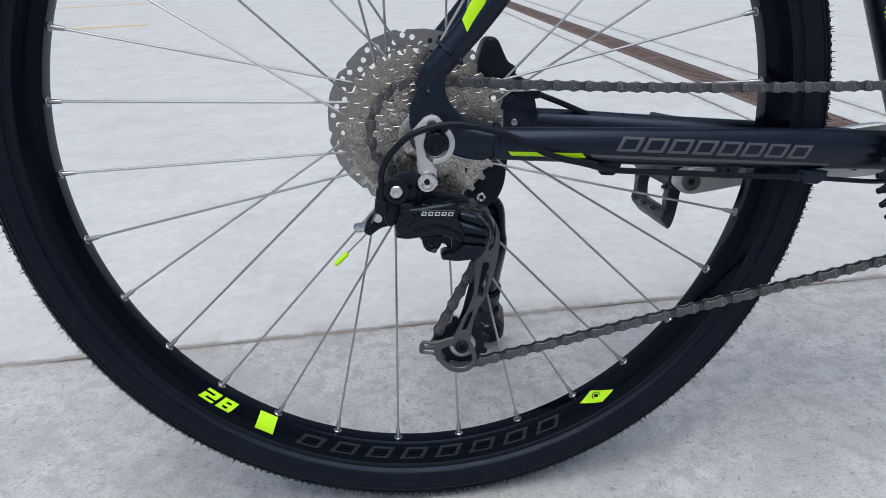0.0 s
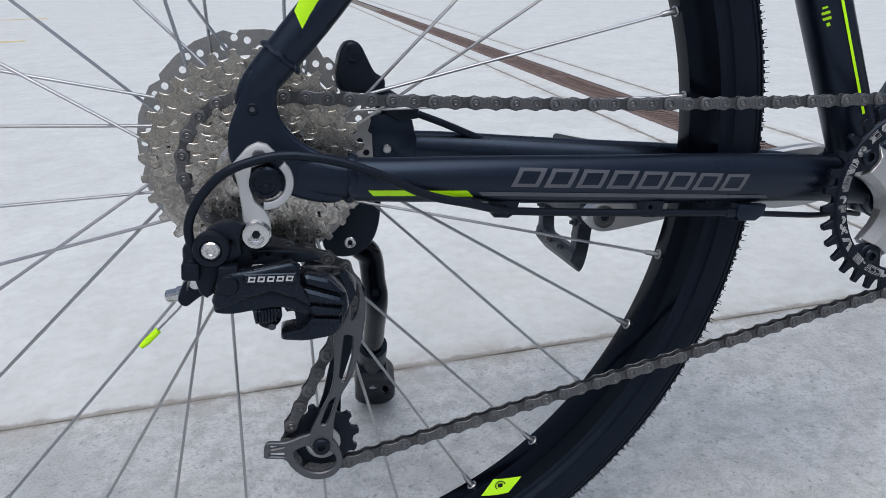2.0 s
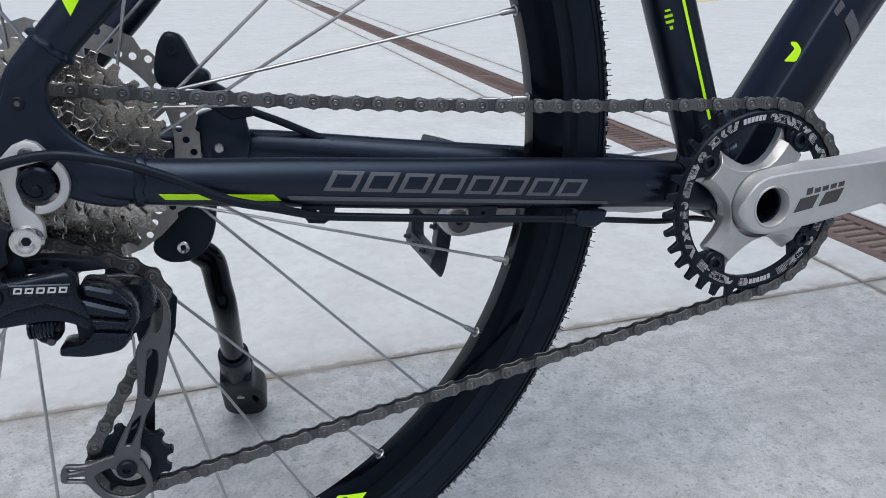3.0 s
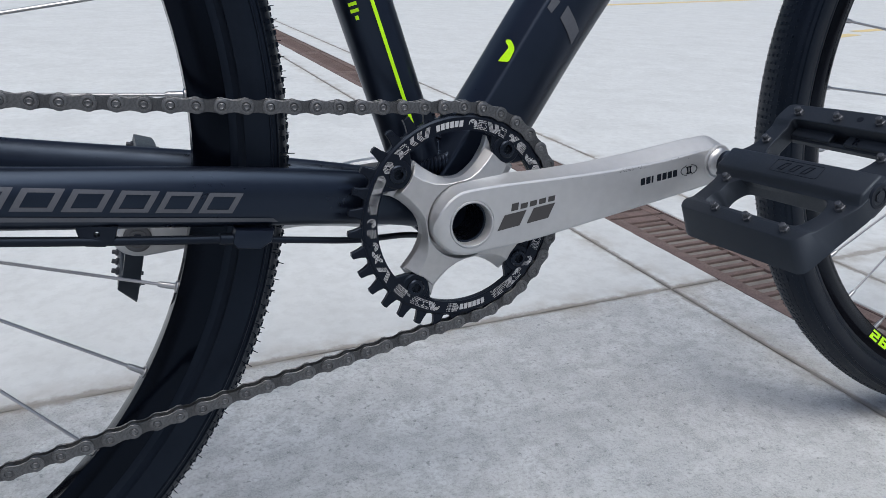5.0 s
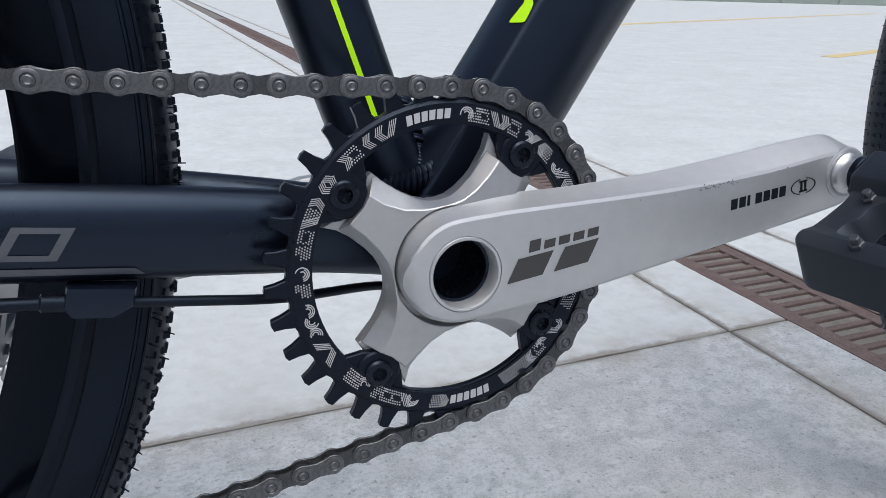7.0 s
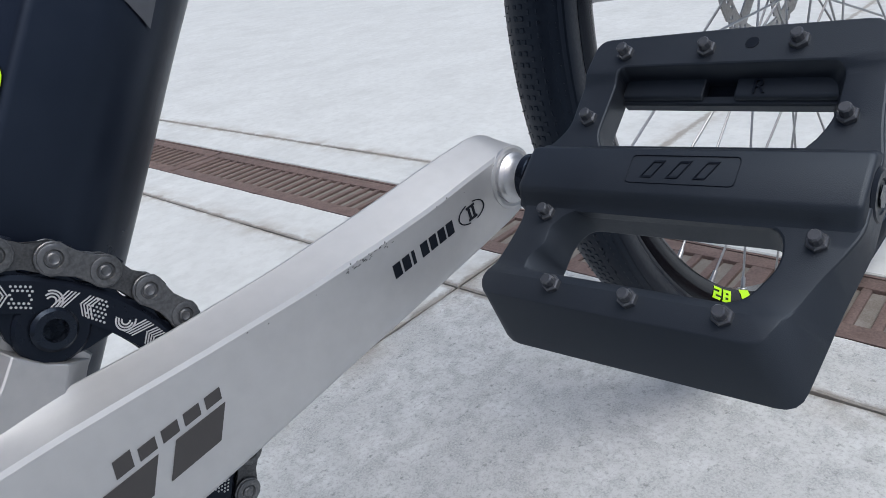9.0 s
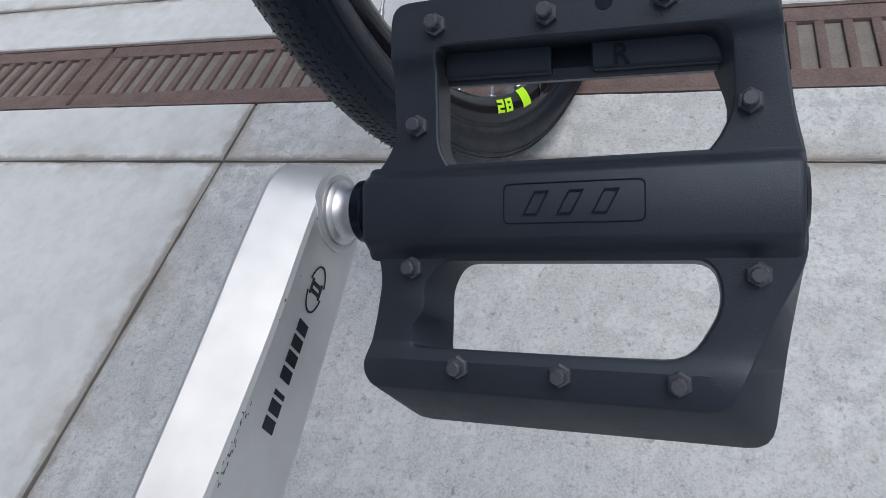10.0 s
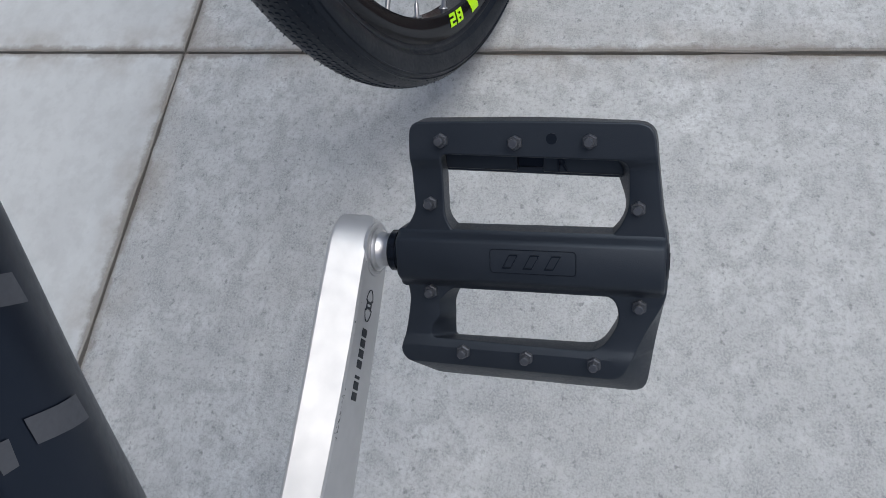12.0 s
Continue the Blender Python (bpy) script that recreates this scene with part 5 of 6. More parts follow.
part("outer_link", plate([(-0.0157, -0.0527), (-0.0100, -0.0478), (0.0010, -0.0462), (0.0130, -0.0435), (0.0215, -0.0415), (0.0262, -0.0445), (0.0270, -0.0540), (0.0325, -0.0610), (0.0330, -0.0680), (0.0240, -0.0625), (0.0120, -0.0585), (0.0000, -0.0620), (-0.0100, -0.0672), (-0.0175, -0.0690), (-0.0195, -0.0640)], 0.0880, 0.0985, (), 0.0030, 3), GLOSS, mech)
part("link_pivot", lathe([(0, 0.088), (0.0060, 0.088), (0.0060, 0.0985), (0.0050, 0.1000), (0, 0.1000)], 20, -0.0110, -0.0545, False), BLACK, mech)
part("link_clip", box(-0.0160, -0.0060, -0.0525, -0.0445, 0.0860, 0.0970, 0.0015), BLACK, mech)
part("name_plate", plate([(-0.0030, -0.0480), (0.0243, -0.0470), (0.0246, -0.0528), (-0.0028, -0.0538)], 0.0975, 0.0998, (), 0.0006), GLOSS, mech)
for j in range(5):
    x = -0.0012 + j * 0.0049
    part("print_bar", plate([(x + 0.0004, -0.0522 + 0.0002 * j), (x + 0.0040, -0.0522 + 0.0002 * j), (x + 0.0046, -0.0492 + 0.0002 * j), (x + 0.0010, -0.0492 + 0.0002 * j)], 0.0997, 0.1001, [[(x + 0.0014, -0.0514 + 0.0002 * j), (x + 0.0034, -0.0514 + 0.0002 * j), (x + 0.0037, -0.0500 + 0.0002 * j), (x + 0.0018, -0.0500 + 0.0002 * j)]]), WHITE, mech, "small white printed block")
part("motor_housing", plate(fillet([(0.0262, -0.0500, 0.002), (0.0302, -0.0488, 0.003), (0.0425, -0.0515, 0.005), (0.0530, -0.0615, 0.004), (0.0540, -0.0705, 0.003), (0.0500, -0.0760, 0.003), (0.0330, -0.0748, 0.002), (0.0290, -0.0690, 0.004), (0.0272, -0.0600, 0.004)], 3), 0.0740, 0.0935, (), 0.0030, 2), GLOSS, mech)
for strip, h in (([(0.0278, -0.0508), (0.0302, -0.0496), (0.0422, -0.0522), (0.0512, -0.0606), (0.0490, -0.0614), (0.0288, -0.0556)], 0.0958), ([(0.0284, -0.0564), (0.0498, -0.0622), (0.0506, -0.0668), (0.0300, -0.0648)], 0.0985), ([(0.0304, -0.0658), (0.0510, -0.0678), (0.0488, -0.0738), (0.0334, -0.0732)], 0.0968)):
    part("housing_facet", plate(fillet([(x, y, 0.0012) for x, y in strip], 2), 0.0900, h, (), 0.0016, 1), GLOSS, mech)
part("lower_link", plate(fillet([(0.0325, -0.0735, 0.002), (0.0520, -0.0745, 0.004), (0.0470, -0.0850, 0.005), (0.0300, -0.0884, 0.004), (0.0165, -0.0874, 0.003), (0.0170, -0.0822, 0.003), (0.0285, -0.0800, 0.003)], 3), 0.0760, 0.0965, (), 0.0030, 2), GLOSS, mech)
part("link_skirt", plate(fillet([(-0.0184, -0.0640, 0.002), (-0.0032, -0.0590, 0.006), (0.0094, -0.0570, 0.006), (0.0200, -0.0590, 0.006), (0.0325, -0.0672, 0.003), (0.0318, -0.0740, 0.003), (0.0169, -0.0675, 0.008), (0.0001, -0.0708, 0.008), (-0.0097, -0.0727, 0.004), (-0.0190, -0.0718, 0.003)], 3), 0.0830, 0.0945, (), 0.0016, 2), GLOSS, mech)
part("link_web", plate(fillet([(0.0235, -0.0690, 0.001), (0.0330, -0.0690, 0.001), (0.0330, -0.0815, 0.001), (0.0255, -0.0815, 0.001)], 2), 0.0800, 0.0900, (), 0.0010), BLACK, mech)
part("spring_cup", plate(fillet([(-0.0025, -0.0690, 0.003), (0.0165, -0.0680, 0.003), (0.0172, -0.0800, 0.003), (0.0115, -0.0856, 0.003), (0.0050, -0.0836, 0.003), (0.0020, -0.0760, 0.003)], 3), 0.0780, 0.0850, (), 0.0015), BLACK, mech)
coil = [(0.0030 + 0.0125 * t / 72, -0.0740 + 0.0015 * t / 72 + 0.0052 * math.cos(TAU * t / 10), 0.0885 + 0.0052 * math.sin(TAU * t / 10)) for t in range(73)]
part("return_spring", sweep(coil, 0.0009, 6), GLOSS, mech, "black coil spring")
part("spring_core", sweep([(0.0020, -0.0740, 0.0885), (0.0170, -0.0725, 0.0885)], 0.0034, 10), BLACK, mech)
part("limit_screw", disc(0.0118, -0.0825, 0.0022, 0.0850, 0.0872, 14, 0.0005), CAGE, mech)
# long grey cage, chin and pulleys
cx, cy = PULLEY
arm_ = fillet([(0.0263, -0.0553, 0.001), (0.0470, -0.0540, 0.006), (0.0605, -0.0610, 0.007), (0.0672, -0.0754, 0.012), (0.0663, -0.0978, 0.016), (0.0612, -0.1259, 0.010), (0.0540, -0.1380, 0.010), (0.0500, -0.1560, 0.010), (0.0498, -0.1700, 0.006), (0.0470, -0.1786, 0.006), (0.0386, -0.1786, 0.006), (0.0348, -0.1712, 0.004), (0.0355, -0.1640, 0.006), (0.0405, -0.1515, 0.008), (0.0485, -0.1347, 0.010), (0.0492, -0.1148, 0.010), (0.0475, -0.0986, 0.006), (0.0561, -0.0865, 0.008), (0.0575, -0.0663, 0.008), (0.0477, -0.0590, 0.006), (0.0290, -0.0590, 0.001)], 3)
slots = [fillet([(0.0598, -0.0990, 0.003), (0.0545, -0.0985, 0.002), (0.0522, -0.1285, 0.002), (0.0560, -0.1305, 0.002), (0.0600, -0.1110, 0.003)], 3), fillet([(0.0505, -0.1400, 0.001), (0.0460, -0.1445, 0.002), (0.0418, -0.1590, 0.001), (0.0448, -0.1590, 0.001), (0.0492, -0.1490, 0.004)], 3), fillet([(0.0606, -0.0655, 0.001), (0.0588, -0.0690, 0.002), (0.0585, -0.0890, 0.001), (0.0612, -0.0860, 0.002), (0.0628, -0.0756, 0.004)], 3)]
part("outer_cage", plate(arm_, 0.0578, 0.0612, slots, 0.0007, 1), CAGE, mech, "dark grey metal cage plate")
guard = fillet([(0.0340, -0.1655, 0.004), (0.0200, -0.1710, 0.004), (0.0090, -0.1700, 0.003), (0.0070, -0.1745, 0.002), (0.0072, -0.1815, 0.002), (0.0205, -0.1825, 0.003), (0.0255, -0.1905, 0.008), (0.0328, -0.1965, 0.008), (0.0411, -0.1990, 0.008), (0.0512, -0.1968, 0.007), (0.0572, -0.1885, 0.006), (0.0555, -0.1790, 0.006), (0.0500, -0.1690, 0.004), (0.0420, -0.1640, 0.004)], 3)
rim_ = fillet([(0.0248, -0.1775, 0.003), (0.0268, -0.1845, 0.006), (0.0320, -0.1905, 0.006), (0.0410, -0.1938, 0.006), (0.0490, -0.1918, 0.005), (0.0530, -0.1870, 0.004), (0.0518, -0.1815, 0.003), (0.0484, -0.1776, 0.002), (0.0428, -0.1808, 0.005), (0.0378, -0.1784, 0.005), (0.0348, -0.1728, 0.003)], 3)
chin = [fillet([(0.0105, -0.1780, 0.001), (0.0200, -0.1778, 0.001), (0.0200, -0.1808, 0.001), (0.0105, -0.1798, 0.001)], 2), fillet([(0.0115, -0.1752, 0.0005), (0.0105, -0.1726, 0.0005), (0.0190, -0.1738, 0.0005)], 2)]
part("pulley_guard", plate(guard, 0.0574, 0.0608, [rim_, *chin], 0.0007, 1), CAGE, mech, "dark grey pierced guard round the lower pulley")
part("inner_cage", plate([(0.0400, -0.0700), (0.0560, -0.0600), (0.0690, -0.0760), (0.0680, -0.0950), (0.0560, -0.1400), (0.0560, -0.1680), (0.0560, -0.1840), (0.0480, -0.1920), (0.0360, -0.1880), (0.0360, -0.1760), (0.0440, -0.1500), (0.0500, -0.1150)], 0.0360, 0.0385, (), 0.0006), BLACK, mech)
part("pivot_cap", lathe([(0, 0.0600), (0.0125, 0.0600), (0.0130, 0.0640), (0.0110, 0.0700), (0, 0.0710)], 32, 0.0480, -0.0680, False), GLOSS, mech)
for (px, py), h in ((PULLEY, 0.0475), (GUIDE, COG_H + 0.001)):
    part("jockey_wheel", plate(gear(11, px, py, 0.0240, 0.0196, 0.2, 0.17), h - 0.0021, h + 0.0021, [circle(px, py, 0.0052, 20)], 0.0004), BLACK, mech, "black toothed jockey wheel")
    part("jockey_bush", lathe([(0.0028, h - 0.0035), (0.0052, h - 0.0035), (0.0052, h + 0.0045), (0.0028, h + 0.0045)], 20, px, py), CAGE, mech)
part("dust_cover", lathe([(0.0050, 0.0500), (0.0112, 0.0500), (0.0112, 0.0548), (0.0100, 0.0555), (0.0050, 0.0560)], 32, cx, cy), STEEL, mech)
part("jockey_bolt", lathe([(0, 0.0340), (0.0050, 0.0340), (0.0056, 0.0605), (0.0056, 0.0628), (0.0046, 0.0638), (0.0024, 0.0638), (0.0020, 0.0618), (0, 0.0618)], 24, 0.0427, -0.1738, False), BLACK, mech)
# cable end behind the knuckle: lever, clamp bolt, bare wire and crimped tip
part("cable_stop", lathe([(0.0026, 0), (0.0042, 0), (0.0044, 0.004), (0.0040, 0.0048), (0.0044, 0.0056), (0.0044, 0.0100), (0.0030, 0.0130), (0.0026, 0.0130)], 18), BLACK, mech, m=SIDE @ Matrix.Translation((-0.0302, -0.0475, 0.0880)) @ Matrix.Rotation(radians(-90), 4, "X"))
part("adjuster", box(-0.0350, -0.0255, -0.0540, -0.0440, 0.0800, 0.0940, 0.0018), BLACK, mech)
part("cable_lever", plate(fillet([(-0.0160, -0.0600, 0.003), (-0.0270, -0.0560, 0.003), (-0.0400, -0.0680, 0.004), (-0.0430, -0.0790, 0.003), (-0.0380, -0.0830, 0.003), (-0.0290, -0.0750, 0.004), (-0.0160, -0.0720, 0.003)], 3), 0.0440, 0.0560, (), 0.0018, 2), BLACK, mech)
part("lever_screw", sweep([(-0.0318, -0.0662, 0.0565), (-0.0318, -0.0662, 0.0600)], 0.0034, 14), CHROME, mech)
part("clamp_bolt", sweep([(-0.0350, -0.0745, 0.0500), (-0.0422, -0.0775, 0.0450), (-0.0424, -0.0776, 0.0449), (-0.0490, -0.0800, 0.0410)], [0.0046, 0.0050, 0.0042, 0.0040], 16), CHROME, mech, "silver clamp bolt")
part("inner_cable", sweep(curve([(-0.0302, -0.0460, 0.0880), (-0.0335, -0.0600, 0.0700), (-0.0385, -0.0760, 0.0500), (-0.0420, -0.0850, 0.0450), (-0.0480, -0.0920, 0.0450), (-0.0560, -0.1010, 0.0450)]), 0.0007, 8), STEEL, mech)
part("cable_tip", sweep([(-0.0551, -0.1004, 0.0450), (-0.0553, -0.1006, 0.0450), (-0.0615, -0.1072, 0.0450), (-0.0652, -0.1110, 0.0450)], [0.0012, 0.0021, 0.0022, 0.0015], 10), GREEN, mech, "neon green crimped cable tip")

# ---- cables along the chainstay ----
part("gear_cable", sweep(curve([(-0.0300, -0.0350, 0.0900), (-0.0310, -0.0240, 0.0905), (-0.0255, -0.0100, 0.0920), (-0.0124, 0.0044, 0.0930), (0.0063, 0.0125, 0.0935), (0.0238, 0.0148, 0.0935), (0.0477, 0.0118, 0.0920), (0.0711, 0.0047, 0.0895), (0.0957, -0.0055, 0.0850), (0.1220, -0.0110, 0.0780), (0.1430, -0.0158, 0.0700), (0.1600, -0.0172, 0.0660), (0.2034, -0.0180, 0.0600), (0.2600, -0.0185, 0.0530), (0.3180, -0.0185, 0.0450)], 6), 0.0025, 12), BLACK, bike, "black gear cable housing")
part("cable_ferrule", sweep([(0.3100, -0.0185, 0.0460), (0.3105, -0.0185, 0.0460), (0.3210, -0.0187, 0.0446), (0.3215, -0.0187, 0.0446)], [0.0026, 0.0034, 0.0034, 0.0028], 12), BLACK, bike)
part("gear_cable", sweep(curve([(0.3200, -0.0187, 0.0446), (0.3600, -0.0200, 0.0390), (0.3950, -0.0215, 0.0310), (0.4350, -0.0230, 0.0100), (0.4600, -0.0260, 0.0)]), 0.0021, 10), BLACK, bike)
part("cable_boss", plate([(0.3180, -0.0120), (0.3400, -0.0120), (0.3390, -0.0190), (0.3330, -0.0235), (0.3200, -0.0235), (0.3170, -0.0200)], 0.0385, 0.0495, (), 0.0022, 2), PAINT, frame_part)
for p, h in ((0.1460, 0.0640), (0.2490, 0.0515)):
    part("cable_guide", plate([(p - 0.0105, -0.0100), (p + 0.0100, -0.0100), (p + 0.0085, -0.0175), (p + 0.0040, -0.0212), (p - 0.0050, -0.0212), (p - 0.0080, -0.0175)], h - 0.0045, h + 0.0050, [circle(p, -0.0145, 0.0012, 8)], 0.0014, 2), BLACK, frame_part)

# ---- kickstand ----
stand = group_part("kickstand", bike, "black kickstand on the far chainstay, foot on the concrete")
part("mount_plate", plate(fillet([(0.0480, -0.0640, 0.006), (0.0455, -0.0760, 0.006), (0.0560, -0.0840, 0.010), (0.0720, -0.0830, 0.012), (0.0840, -0.0730, 0.010), (0.0890, -0.0580, 0.010), (0.0900, -0.0200, 0.006), (0.0800, -0.0080, 0.005), (0.0660, -0.0120, 0.006), (0.0580, -0.0400, 0.010)]), -0.0780, -0.0600, (), 0.0020, 2), BLACK, stand)
part("mount_bolt", lathe([(0.0020, -0.0600), (0.0044, -0.0600), (0.0044, -0.0585), (0.0036, -0.0578), (0.0020, -0.0585)], 20, 0.0670, -0.0715), CHROME, stand)
foot = SIDE.inverted() @ (BIKE.inverted() @ Vector((0.073, 0.240, 0.012)))
knee = Vector((0.0960, -0.1350, -0.1080))
mid = knee.lerp(foot, 0.47)
part("leg", sweep(curve([(0.0690, -0.0690, -0.0740), (0.0760, -0.0790, -0.0800), (0.0860, -0.0900, -0.0880), tuple(knee.lerp(Vector((0.0860, -0.0900, -0.0880)), 0.45)), tuple(knee), tuple(knee.lerp(foot, 0.25)), tuple(mid)], 5), 0.0102, 18), RIM, stand)
d = (foot - mid).normalized()
side = Vector((1, 0, 0))
part("sleeve", sweep([mid - d * 0.012, mid - d * 0.011, mid + d * 0.030, mid + d * 0.034], [0.0128, 0.0142, 0.0146, 0.0135], 20), BLACK, stand, "black plastic length sleeve")
# boxy boot, swollen to one side, pierced by a slot
boot = fillet([(-0.0150, 0.020, 0.003), (0.0150, 0.020, 0.003), (0.0165, 0.040, 0.006), (0.0265, 0.058, 0.008), (0.0280, 0.092, 0.010), (0.0160, 0.106, 0.010), (-0.0040, 0.106, 0.010), (-0.0165, 0.094, 0.008), (-0.0165, 0.040, 0.006)])
hole = fillet([(0.0140, 0.056, 0.002), (0.0190, 0.064, 0.002), (0.0175, 0.076, 0.002), (0.0130, 0.068, 0.002)], 3)
k = (foot - mid).length / 0.100
frame_ = Matrix((side, d, side.cross(d))).transposed().to_4x4()
frame_.translation = mid
bt = plate([(x, y * k) for x, y in boot], -0.0140, 0.0140, [[(x, y * k) for x, y in hole]], 0.0035, 3)
part("rubber_foot", bt, BLACK, stand, "black boxy plastic foot with a slot", m=SIDE @ frame_)
part("sleeve_screw", disc(0.0020, 0.056 * k, 0.0042, 0.0125, 0.0152, 16, 0.0008), CHROME, stand, m=SIDE @ frame_)
part("sleeve_screw", disc(0.0020, 0.056 * k, 0.0042, -0.0152, -0.0125, 16, 0.0008), CHROME, stand, m=SIDE @ frame_)

# ---- fork and front brake ----
fork = group_part("fork", bike, "black suspension fork holding the front wheel")
FM = STEER @ SIDE
for s in (1, -1):
    part("fork_leg", sweep(curve([(-0.006, -0.012, s * 0.056), (-0.030, 0.060, s * 0.060), (-0.100, 0.240, s * 0.062), (-0.185, 0.480, s * 0.060)]), 0.0165, 20), PAINT, fork, m=FM)
    part("fork_dropout", plate([(-0.014, -0.014), (0.012, -0.012), (0.014, 0.010), (-0.004, 0.032), (-0.026, 0.030)], s * 0.050, s * 0.060, [circle(0, 0, 0.0052, 14)], 0.0015), PAINT, fork, m=FM)
part("fork_crown", sweep([(-0.170, 0.440, -0.070), (-0.175, 0.455, 0.0), (-0.170, 0.440, 0.070)], [(0.022, 0.022)] * 3, 20), PAINT, fork, m=FM)
part("steerer", sweep([(-0.165, 0.420, 0), (-0.262, 0.700, 0)], 0.017, 18), PAINT, fork, m=FM)
part("front_rotor", plate([(r * math.cos(TAU * (k + f) / 8), r * math.sin(TAU * (k + f) / 8)) for k in range(8) for f, r in ((0.0, 0.0765), (0.12, 0.0803), (0.45, 0.0803), (0.70, 0.0795), (0.96, 0.0790))], -0.0434, -0.0416, [circle(0, 0, 0.0625, 64)] + [circle((0.0745, 0.0700, 0.0665, 0.0720)[k % 4] * math.cos(TAU * k / 56), (0.0745, 0.0700, 0.0665, 0.0720)[k % 4] * math.sin(TAU * k / 56), 0.0021, 8) for k in range(56)]), ROTOR, fork, m=FM)
part("rotor_star", plate([(r * math.cos(TAU * (k + f) / 6), r * math.sin(TAU * (k + f) / 6)) for k in range(6) for f, r in ((0.0, 0.064), (0.10, 0.064), (0.25, 0.026), (0.75, 0.022), (0.9, 0.060))], -0.0432, -0.0418, [circle(0, 0, 0.018, 24)]), ROTOR, fork, m=FM)
part("front_caliper", box(-0.095, -0.050, 0.030, 0.075, -0.066, -0.026, 0.006), BLACK, fork, m=FM)

# ---- marks on the frame ----
STAY = [((0.014, 0.003, 0.0738), (0.0020, 0.0080)), ((0.030, 0.002, 0.0735), (0.0062, 0.0125)), ((0.06, 0.000, 0.072), (0.0095, 0.0125)), ((0.13, 0.0015, 0.066), (0.0100, 0.0140)), ((0.22, 0.0025, 0.054), (0.0098, 0.0158)), ((0.32, 0.005, 0.041), (0.0095, 0.0170)), ((0.40, 0.0055, 0.031), (0.0095, 0.0165)), ((0.445, 0.002, 0.024), (0.0095, 0.016))]
STAY_C = curve([v for v, _ in STAY], 6)
STAY_S = curve([(a, b, 0) for _, (a, b) in STAY], 6)


def on_stay(p, q, lift=0.0004):
    i = max(0, min(len(STAY_C) - 2, sum(1 for v in STAY_C if v.x <= p) - 1))
    k = (p - STAY_C[i].x) / (STAY_C[i + 1].x - STAY_C[i].x)
    c, s = STAY_C[i].lerp(STAY_C[i + 1], k), STAY_S[i].lerp(STAY_S[i + 1], k)
    return (p, q, c.z + s.x * math.sqrt(max(0.02, 1 - ((q - c.y) / s.y) ** 2)) + lift)


def stay_mark(name, shape, mat, label="", cells=6):
    b = bmesh.new()
    b.faces.new([b.verts.new((x, y, 0)) for x, y in shape])
    xs, ys = [x for x, y in shape], [y for x, y in shape]
    for i in range(1, cells):
        bmesh.ops.bisect_plane(b, geom=b.verts[:] + b.edges[:] + b.faces[:], plane_co=(min(xs) + (max(xs) - min(xs)) * i / cells, 0, 0), plane_no=(1, 0, 0))
    for i in range(1, 3):
        bmesh.ops.bisect_plane(b, geom=b.verts[:] + b.edges[:] + b.faces[:], plane_co=(0, min(ys) + (max(ys) - min(ys)) * i / 3, 0), plane_no=(0, 1, 0))
    for v in b.verts:
        v.co = on_stay(v.co.x, v.co.y)
    return part(name, b, mat, frame_part, label)


W8 = 0.0215
for j in range(8):
    for s in LETTER[j]:
        stay_mark("letter_block", [(0.1590 + j * W8 + x * 0.0200, 0.0046 - 0.0002 * j + y * 0.0114) for x, y in s], MARK, "silver-grey block mark", 4)
stay_mark("stripe", [(0.1300, -0.0068), (0.3425, -0.0082), (0.3392, -0.0056), (0.1275, -0.0042)], MARK, "silver-grey stripe", 14)
stay_mark("green_stripe", [(0.0660, -0.0080), (0.0945, -0.0074), (0.0880, -0.0040), (0.0627, -0.0046)], GREEN, "neon green stripe")
stay_mark("green_stripe", [(0.1060, -0.0076), (0.1250, -0.0074), (0.1205, -0.0036), (0.0960, -0.0040)], GREEN, "neon green stripe")
# seatstay sticker
ax = Vector((0.034, 0.078)).normalized()
sx = Vector((ax.y, -ax.x))
base = Vector((0.018, 0.068))


def tube_mark(name, shape, origin, along, across, radius, depth, mat, label, drift=0.0, skin=None):
    """A sticker bent over a tube: outline of (along, across) from an origin on its axis."""
    b = bmesh.new()
    b.faces.new([b.verts.new((s, w, 0)) for s, w in shape])
    ws = [w for s, w in shape]
    for i in range(1, 7):
        bmesh.ops.bisect_plane(b, geom=b.verts[:] + b.edges[:] + b.faces[:], plane_co=(0, min(ws) + (max(ws) - min(ws)) * i / 7, 0), plane_no=(0, 1, 0))
    for v in b.verts:
        s, w = v.co.x, max(-0.995, min(0.995, v.co.y / radius)) * radius
        h = depth * math.sqrt(max(0.0, 1 - (w / radius) ** 2)) + drift + 0.0005
        k = 1 + 0.0005 / radius
        if skin:
            h = float(np.interp(v.co.y, *zip(*skin))) + 0.0005
            w = v.co.y
        v.co = (origin[0] + along[0] * s + across[0] * w * k, origin[1] + along[1] * s + across[1] * w * k, h)
    return part(name, b, mat, frame_part, label)


tube_mark("green_sticker", [(0.0185, -0.0045), (0.0105, 0.0045), (0.0600, 0.0045), (0.0660, -0.0045)], base, ax, sx, 0.0105, 0.0085, GREEN, "neon green sticker", 0.0730)
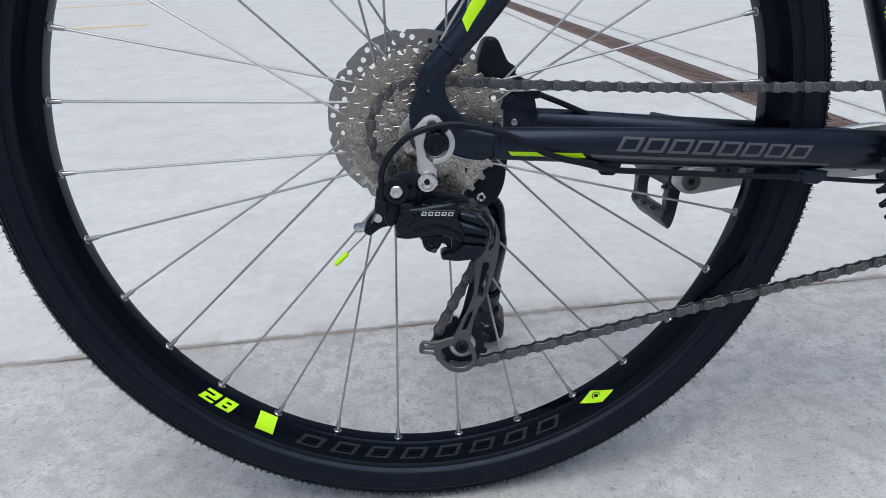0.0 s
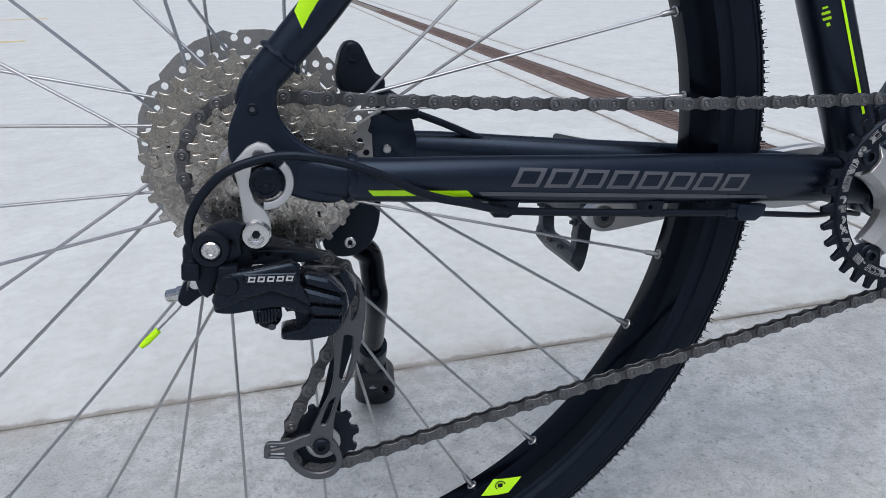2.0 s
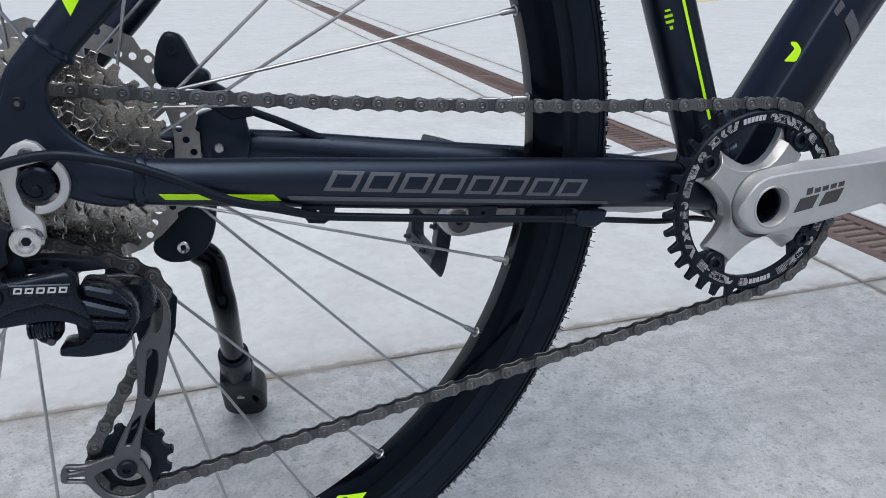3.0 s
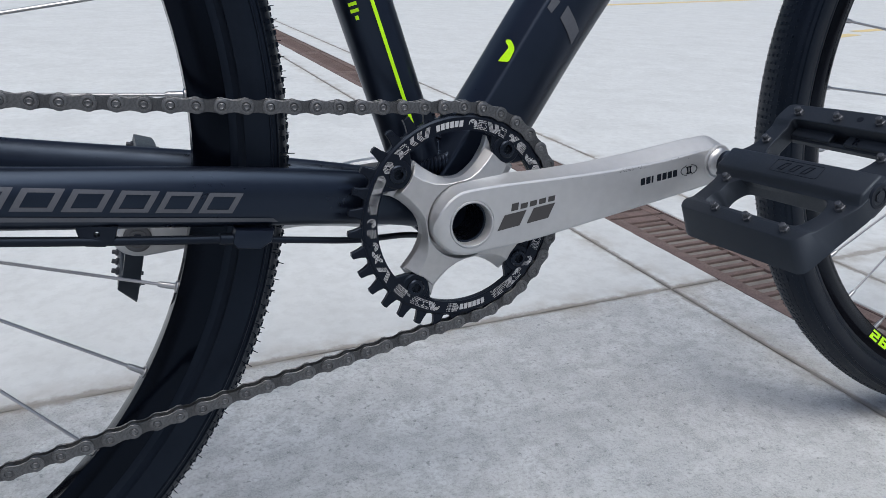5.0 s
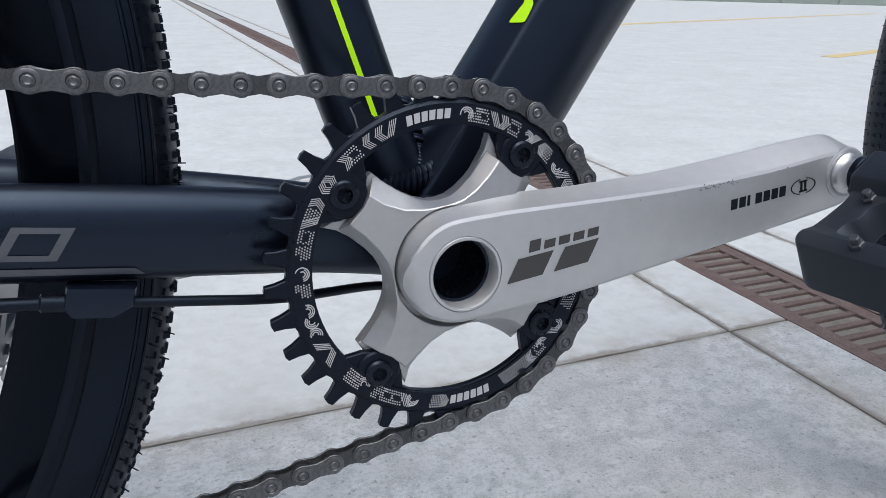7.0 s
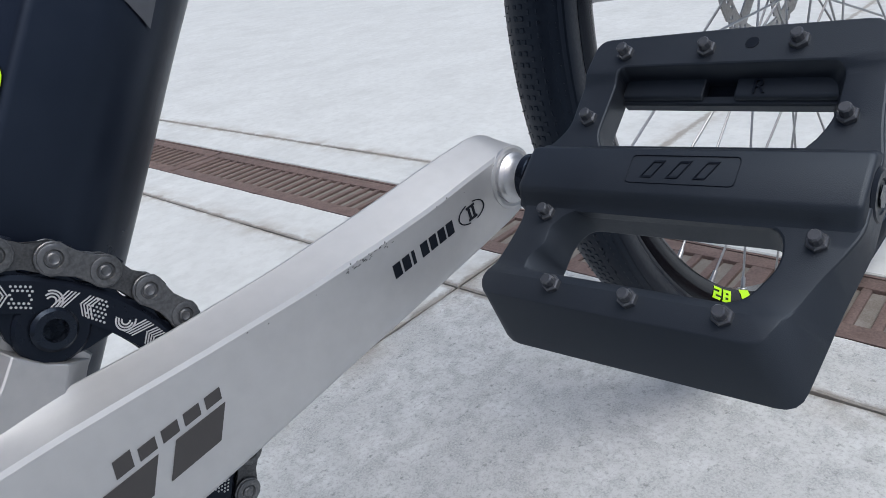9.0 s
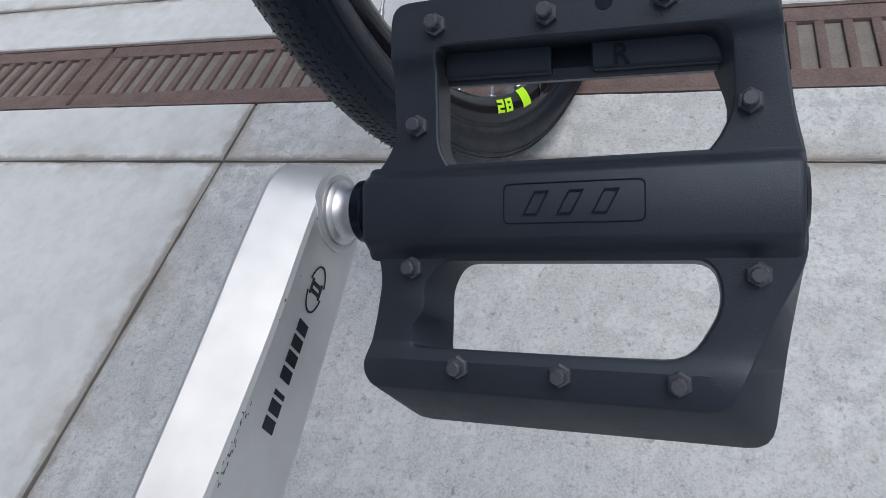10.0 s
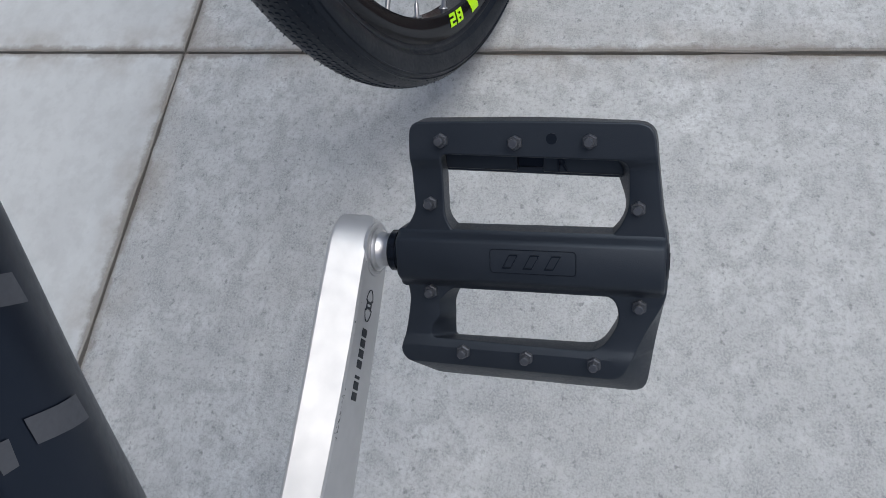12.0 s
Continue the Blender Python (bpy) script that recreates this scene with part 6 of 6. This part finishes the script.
# seat tube line and emblem
st = Vector((0.30 - BBX, 0.315 - BBZ)).normalized()
sr = Vector((st.y, -st.x))
tube_mark("green_line", [(0.0590, -0.0012), (0.0590, 0.0010), (0.30, 0.0010), (0.30, -0.0012)], (BBX, BBZ), st, sr, 0.0178, 0.0178, GREEN, "thin neon green line")
for s0, s1, w0, w1 in ((0.1290, 0.1315, -0.0118, -0.0100), (0.1335, 0.1355, -0.0130, -0.0088), (0.1375, 0.1395, -0.0130, -0.0088), (0.1415, 0.1430, -0.0122, -0.0094)):
    tube_mark("emblem_bar", [(s0, w0), (s0, w1), (s1, w1), (s1, w0)], (BBX, BBZ), st, sr, 0.0178, 0.0178, GREEN, "small neon green emblem bar")
# down tube blocks
dt = Vector((0.542 - 0.503, 0.148 - 0.072)).normalized()
dr = Vector((dt.y, -dt.x))
o = (0.5022, 0.072)
UPPER = sorted((a, h) for a, h in FLANK if h > 0)
curl = fillet([(0.0147, -0.0253, 0.001), (0.0168, -0.0206, 0.001), (0.0265, -0.0212, 0.006), (0.0312, -0.0252, 0.004), (0.0305, -0.0273, 0.001), (0.0282, -0.0266, 0.002), (0.0262, -0.0242, 0.004), (0.0215, -0.0246, 0.004)], 3)
curl = [(x, -0.0230 + (y + 0.0206) * 0.7) for x, y in curl]
tube_mark("green_curl", curl, o, dt, dr, 0.0274, 0.0262, GREEN, "neon green curl mark", 0.0, UPPER)
for s0, lean in ((0.0600, 0.0080), (0.1060, 0.0100)):
    tube_mark("letter_block", [(s0, -0.0092), (s0 - lean, 0.0092), (s0 - lean + 0.0102, 0.0086), (s0 + 0.0096, -0.0092)], o, dt, dr, 0.0274, 0.0262, MARK, "silver-grey block mark", 0.0, UPPER)
tube_mark("letter_block", [(0.0598, -0.0205), (0.0588, -0.0160), (0.0680, -0.0148), (0.0700, -0.0205)], o, dt, dr, 0.0274, 0.0262, MARK, "silver-grey block mark", 0.0, UPPER)

# ---- far marks and edge of the yard ----
def stripe(x0, y0, x1, y1, w=0.10):
    d = Vector((x1 - x0, y1 - y0)).normalized()
    s = Vector((-d.y, d.x)) * w / 2
    b = bmesh.new()
    f = b.faces.new([b.verts.new((x, y, 0.0005)) for x, y in ((x0 - s.x, y0 - s.y), (x1 - s.x, y1 - s.y), (x1 + s.x, y1 + s.y), (x0 + s.x, y0 + s.y))])
    got = bmesh.ops.extrude_face_region(b, geom=[f])
    bmesh.ops.translate(b, verts=[v for v in got["geom"] if isinstance(v, bmesh.types.BMVert)], vec=(0, 0, 0.002))
    tagged(part("yellow_line", b, YELLOW, None, m=None), "worn yellow line painted on concrete", "road marking", kind="structure")


stripe(-6.0, 5.80, -1.95, 5.55)
stripe(-8.0, 8.85, -2.60, 8.50)
stripe(4.9, 6.85, 16.0, 12.6, 0.14)
stripe(4.6, 3.48, 6.0, 4.06, 0.11)
stripe(6.3, 4.30, 11.0, 6.0, 0.11)


def far_wall(name, x0, x1, y, depth, high, mat, label):
    b = box(x0, x1, y, y + depth, 0.0, high, 0.02)
    for k in range(int((x1 - x0) / 3.0) + 1):
        x = min(x0 + 3.0 * k, x1 - 0.2)
        box(x, x + 0.2, y - 0.06, y, 0.0, high - 0.1, 0.01, bm=b)
    box(x0 - 0.1, x1 + 0.1, y - 0.10, y + depth + 0.1, high, high + 0.12, 0.02, bm=b)
    tagged(part(name, b, mat, None, m=None), label, "wall", kind="structure")


GREY_GREEN = material("grey_green_render", (0.36, 0.41, 0.39), 0.85, 0, (0.30, 0.35, 0.33), 0.8, 0.6, 0.2, 30, 0.3)
PALE_GREEN = material("pale_green_paint", (0.46, 0.66, 0.52), 0.7, 0, (0.42, 0.60, 0.48), 0.8, 0.6, 0.1, 30, 0.3)
far_wall("boundary_wall", 5.0, 40.0, 22.6, 0.2, 1.75, GREY_GREEN, "low grey-green boundary wall across the yard")
far_wall("green_hut", 1.6, 4.8, 22.3, 2.4, 2.3, PALE_GREEN, "pale green hut beside the boundary wall")
# added backdrop: stands in for bright haze at the horizon, reflects in the crank
BACKDROP = material("backdrop_white", (0.78, 0.79, 0.79), 0.85, 0, (0.74, 0.75, 0.75), 0.3, 0.5, 0.1, 30, 0.3)
for x0, x1, y0, y1 in ((-150.0, 170.0, 150.0, 158.0), (170.0, 178.0, -120.0, 158.0)):
    b = box(x0, x1, y0, y1, 0.0, 12.0, 0.02)
    tagged(part("pale_backdrop", b, BACKDROP, None, m=None), "long plain pale backdrop added beyond the yard for white haze", "building", kind="structure")
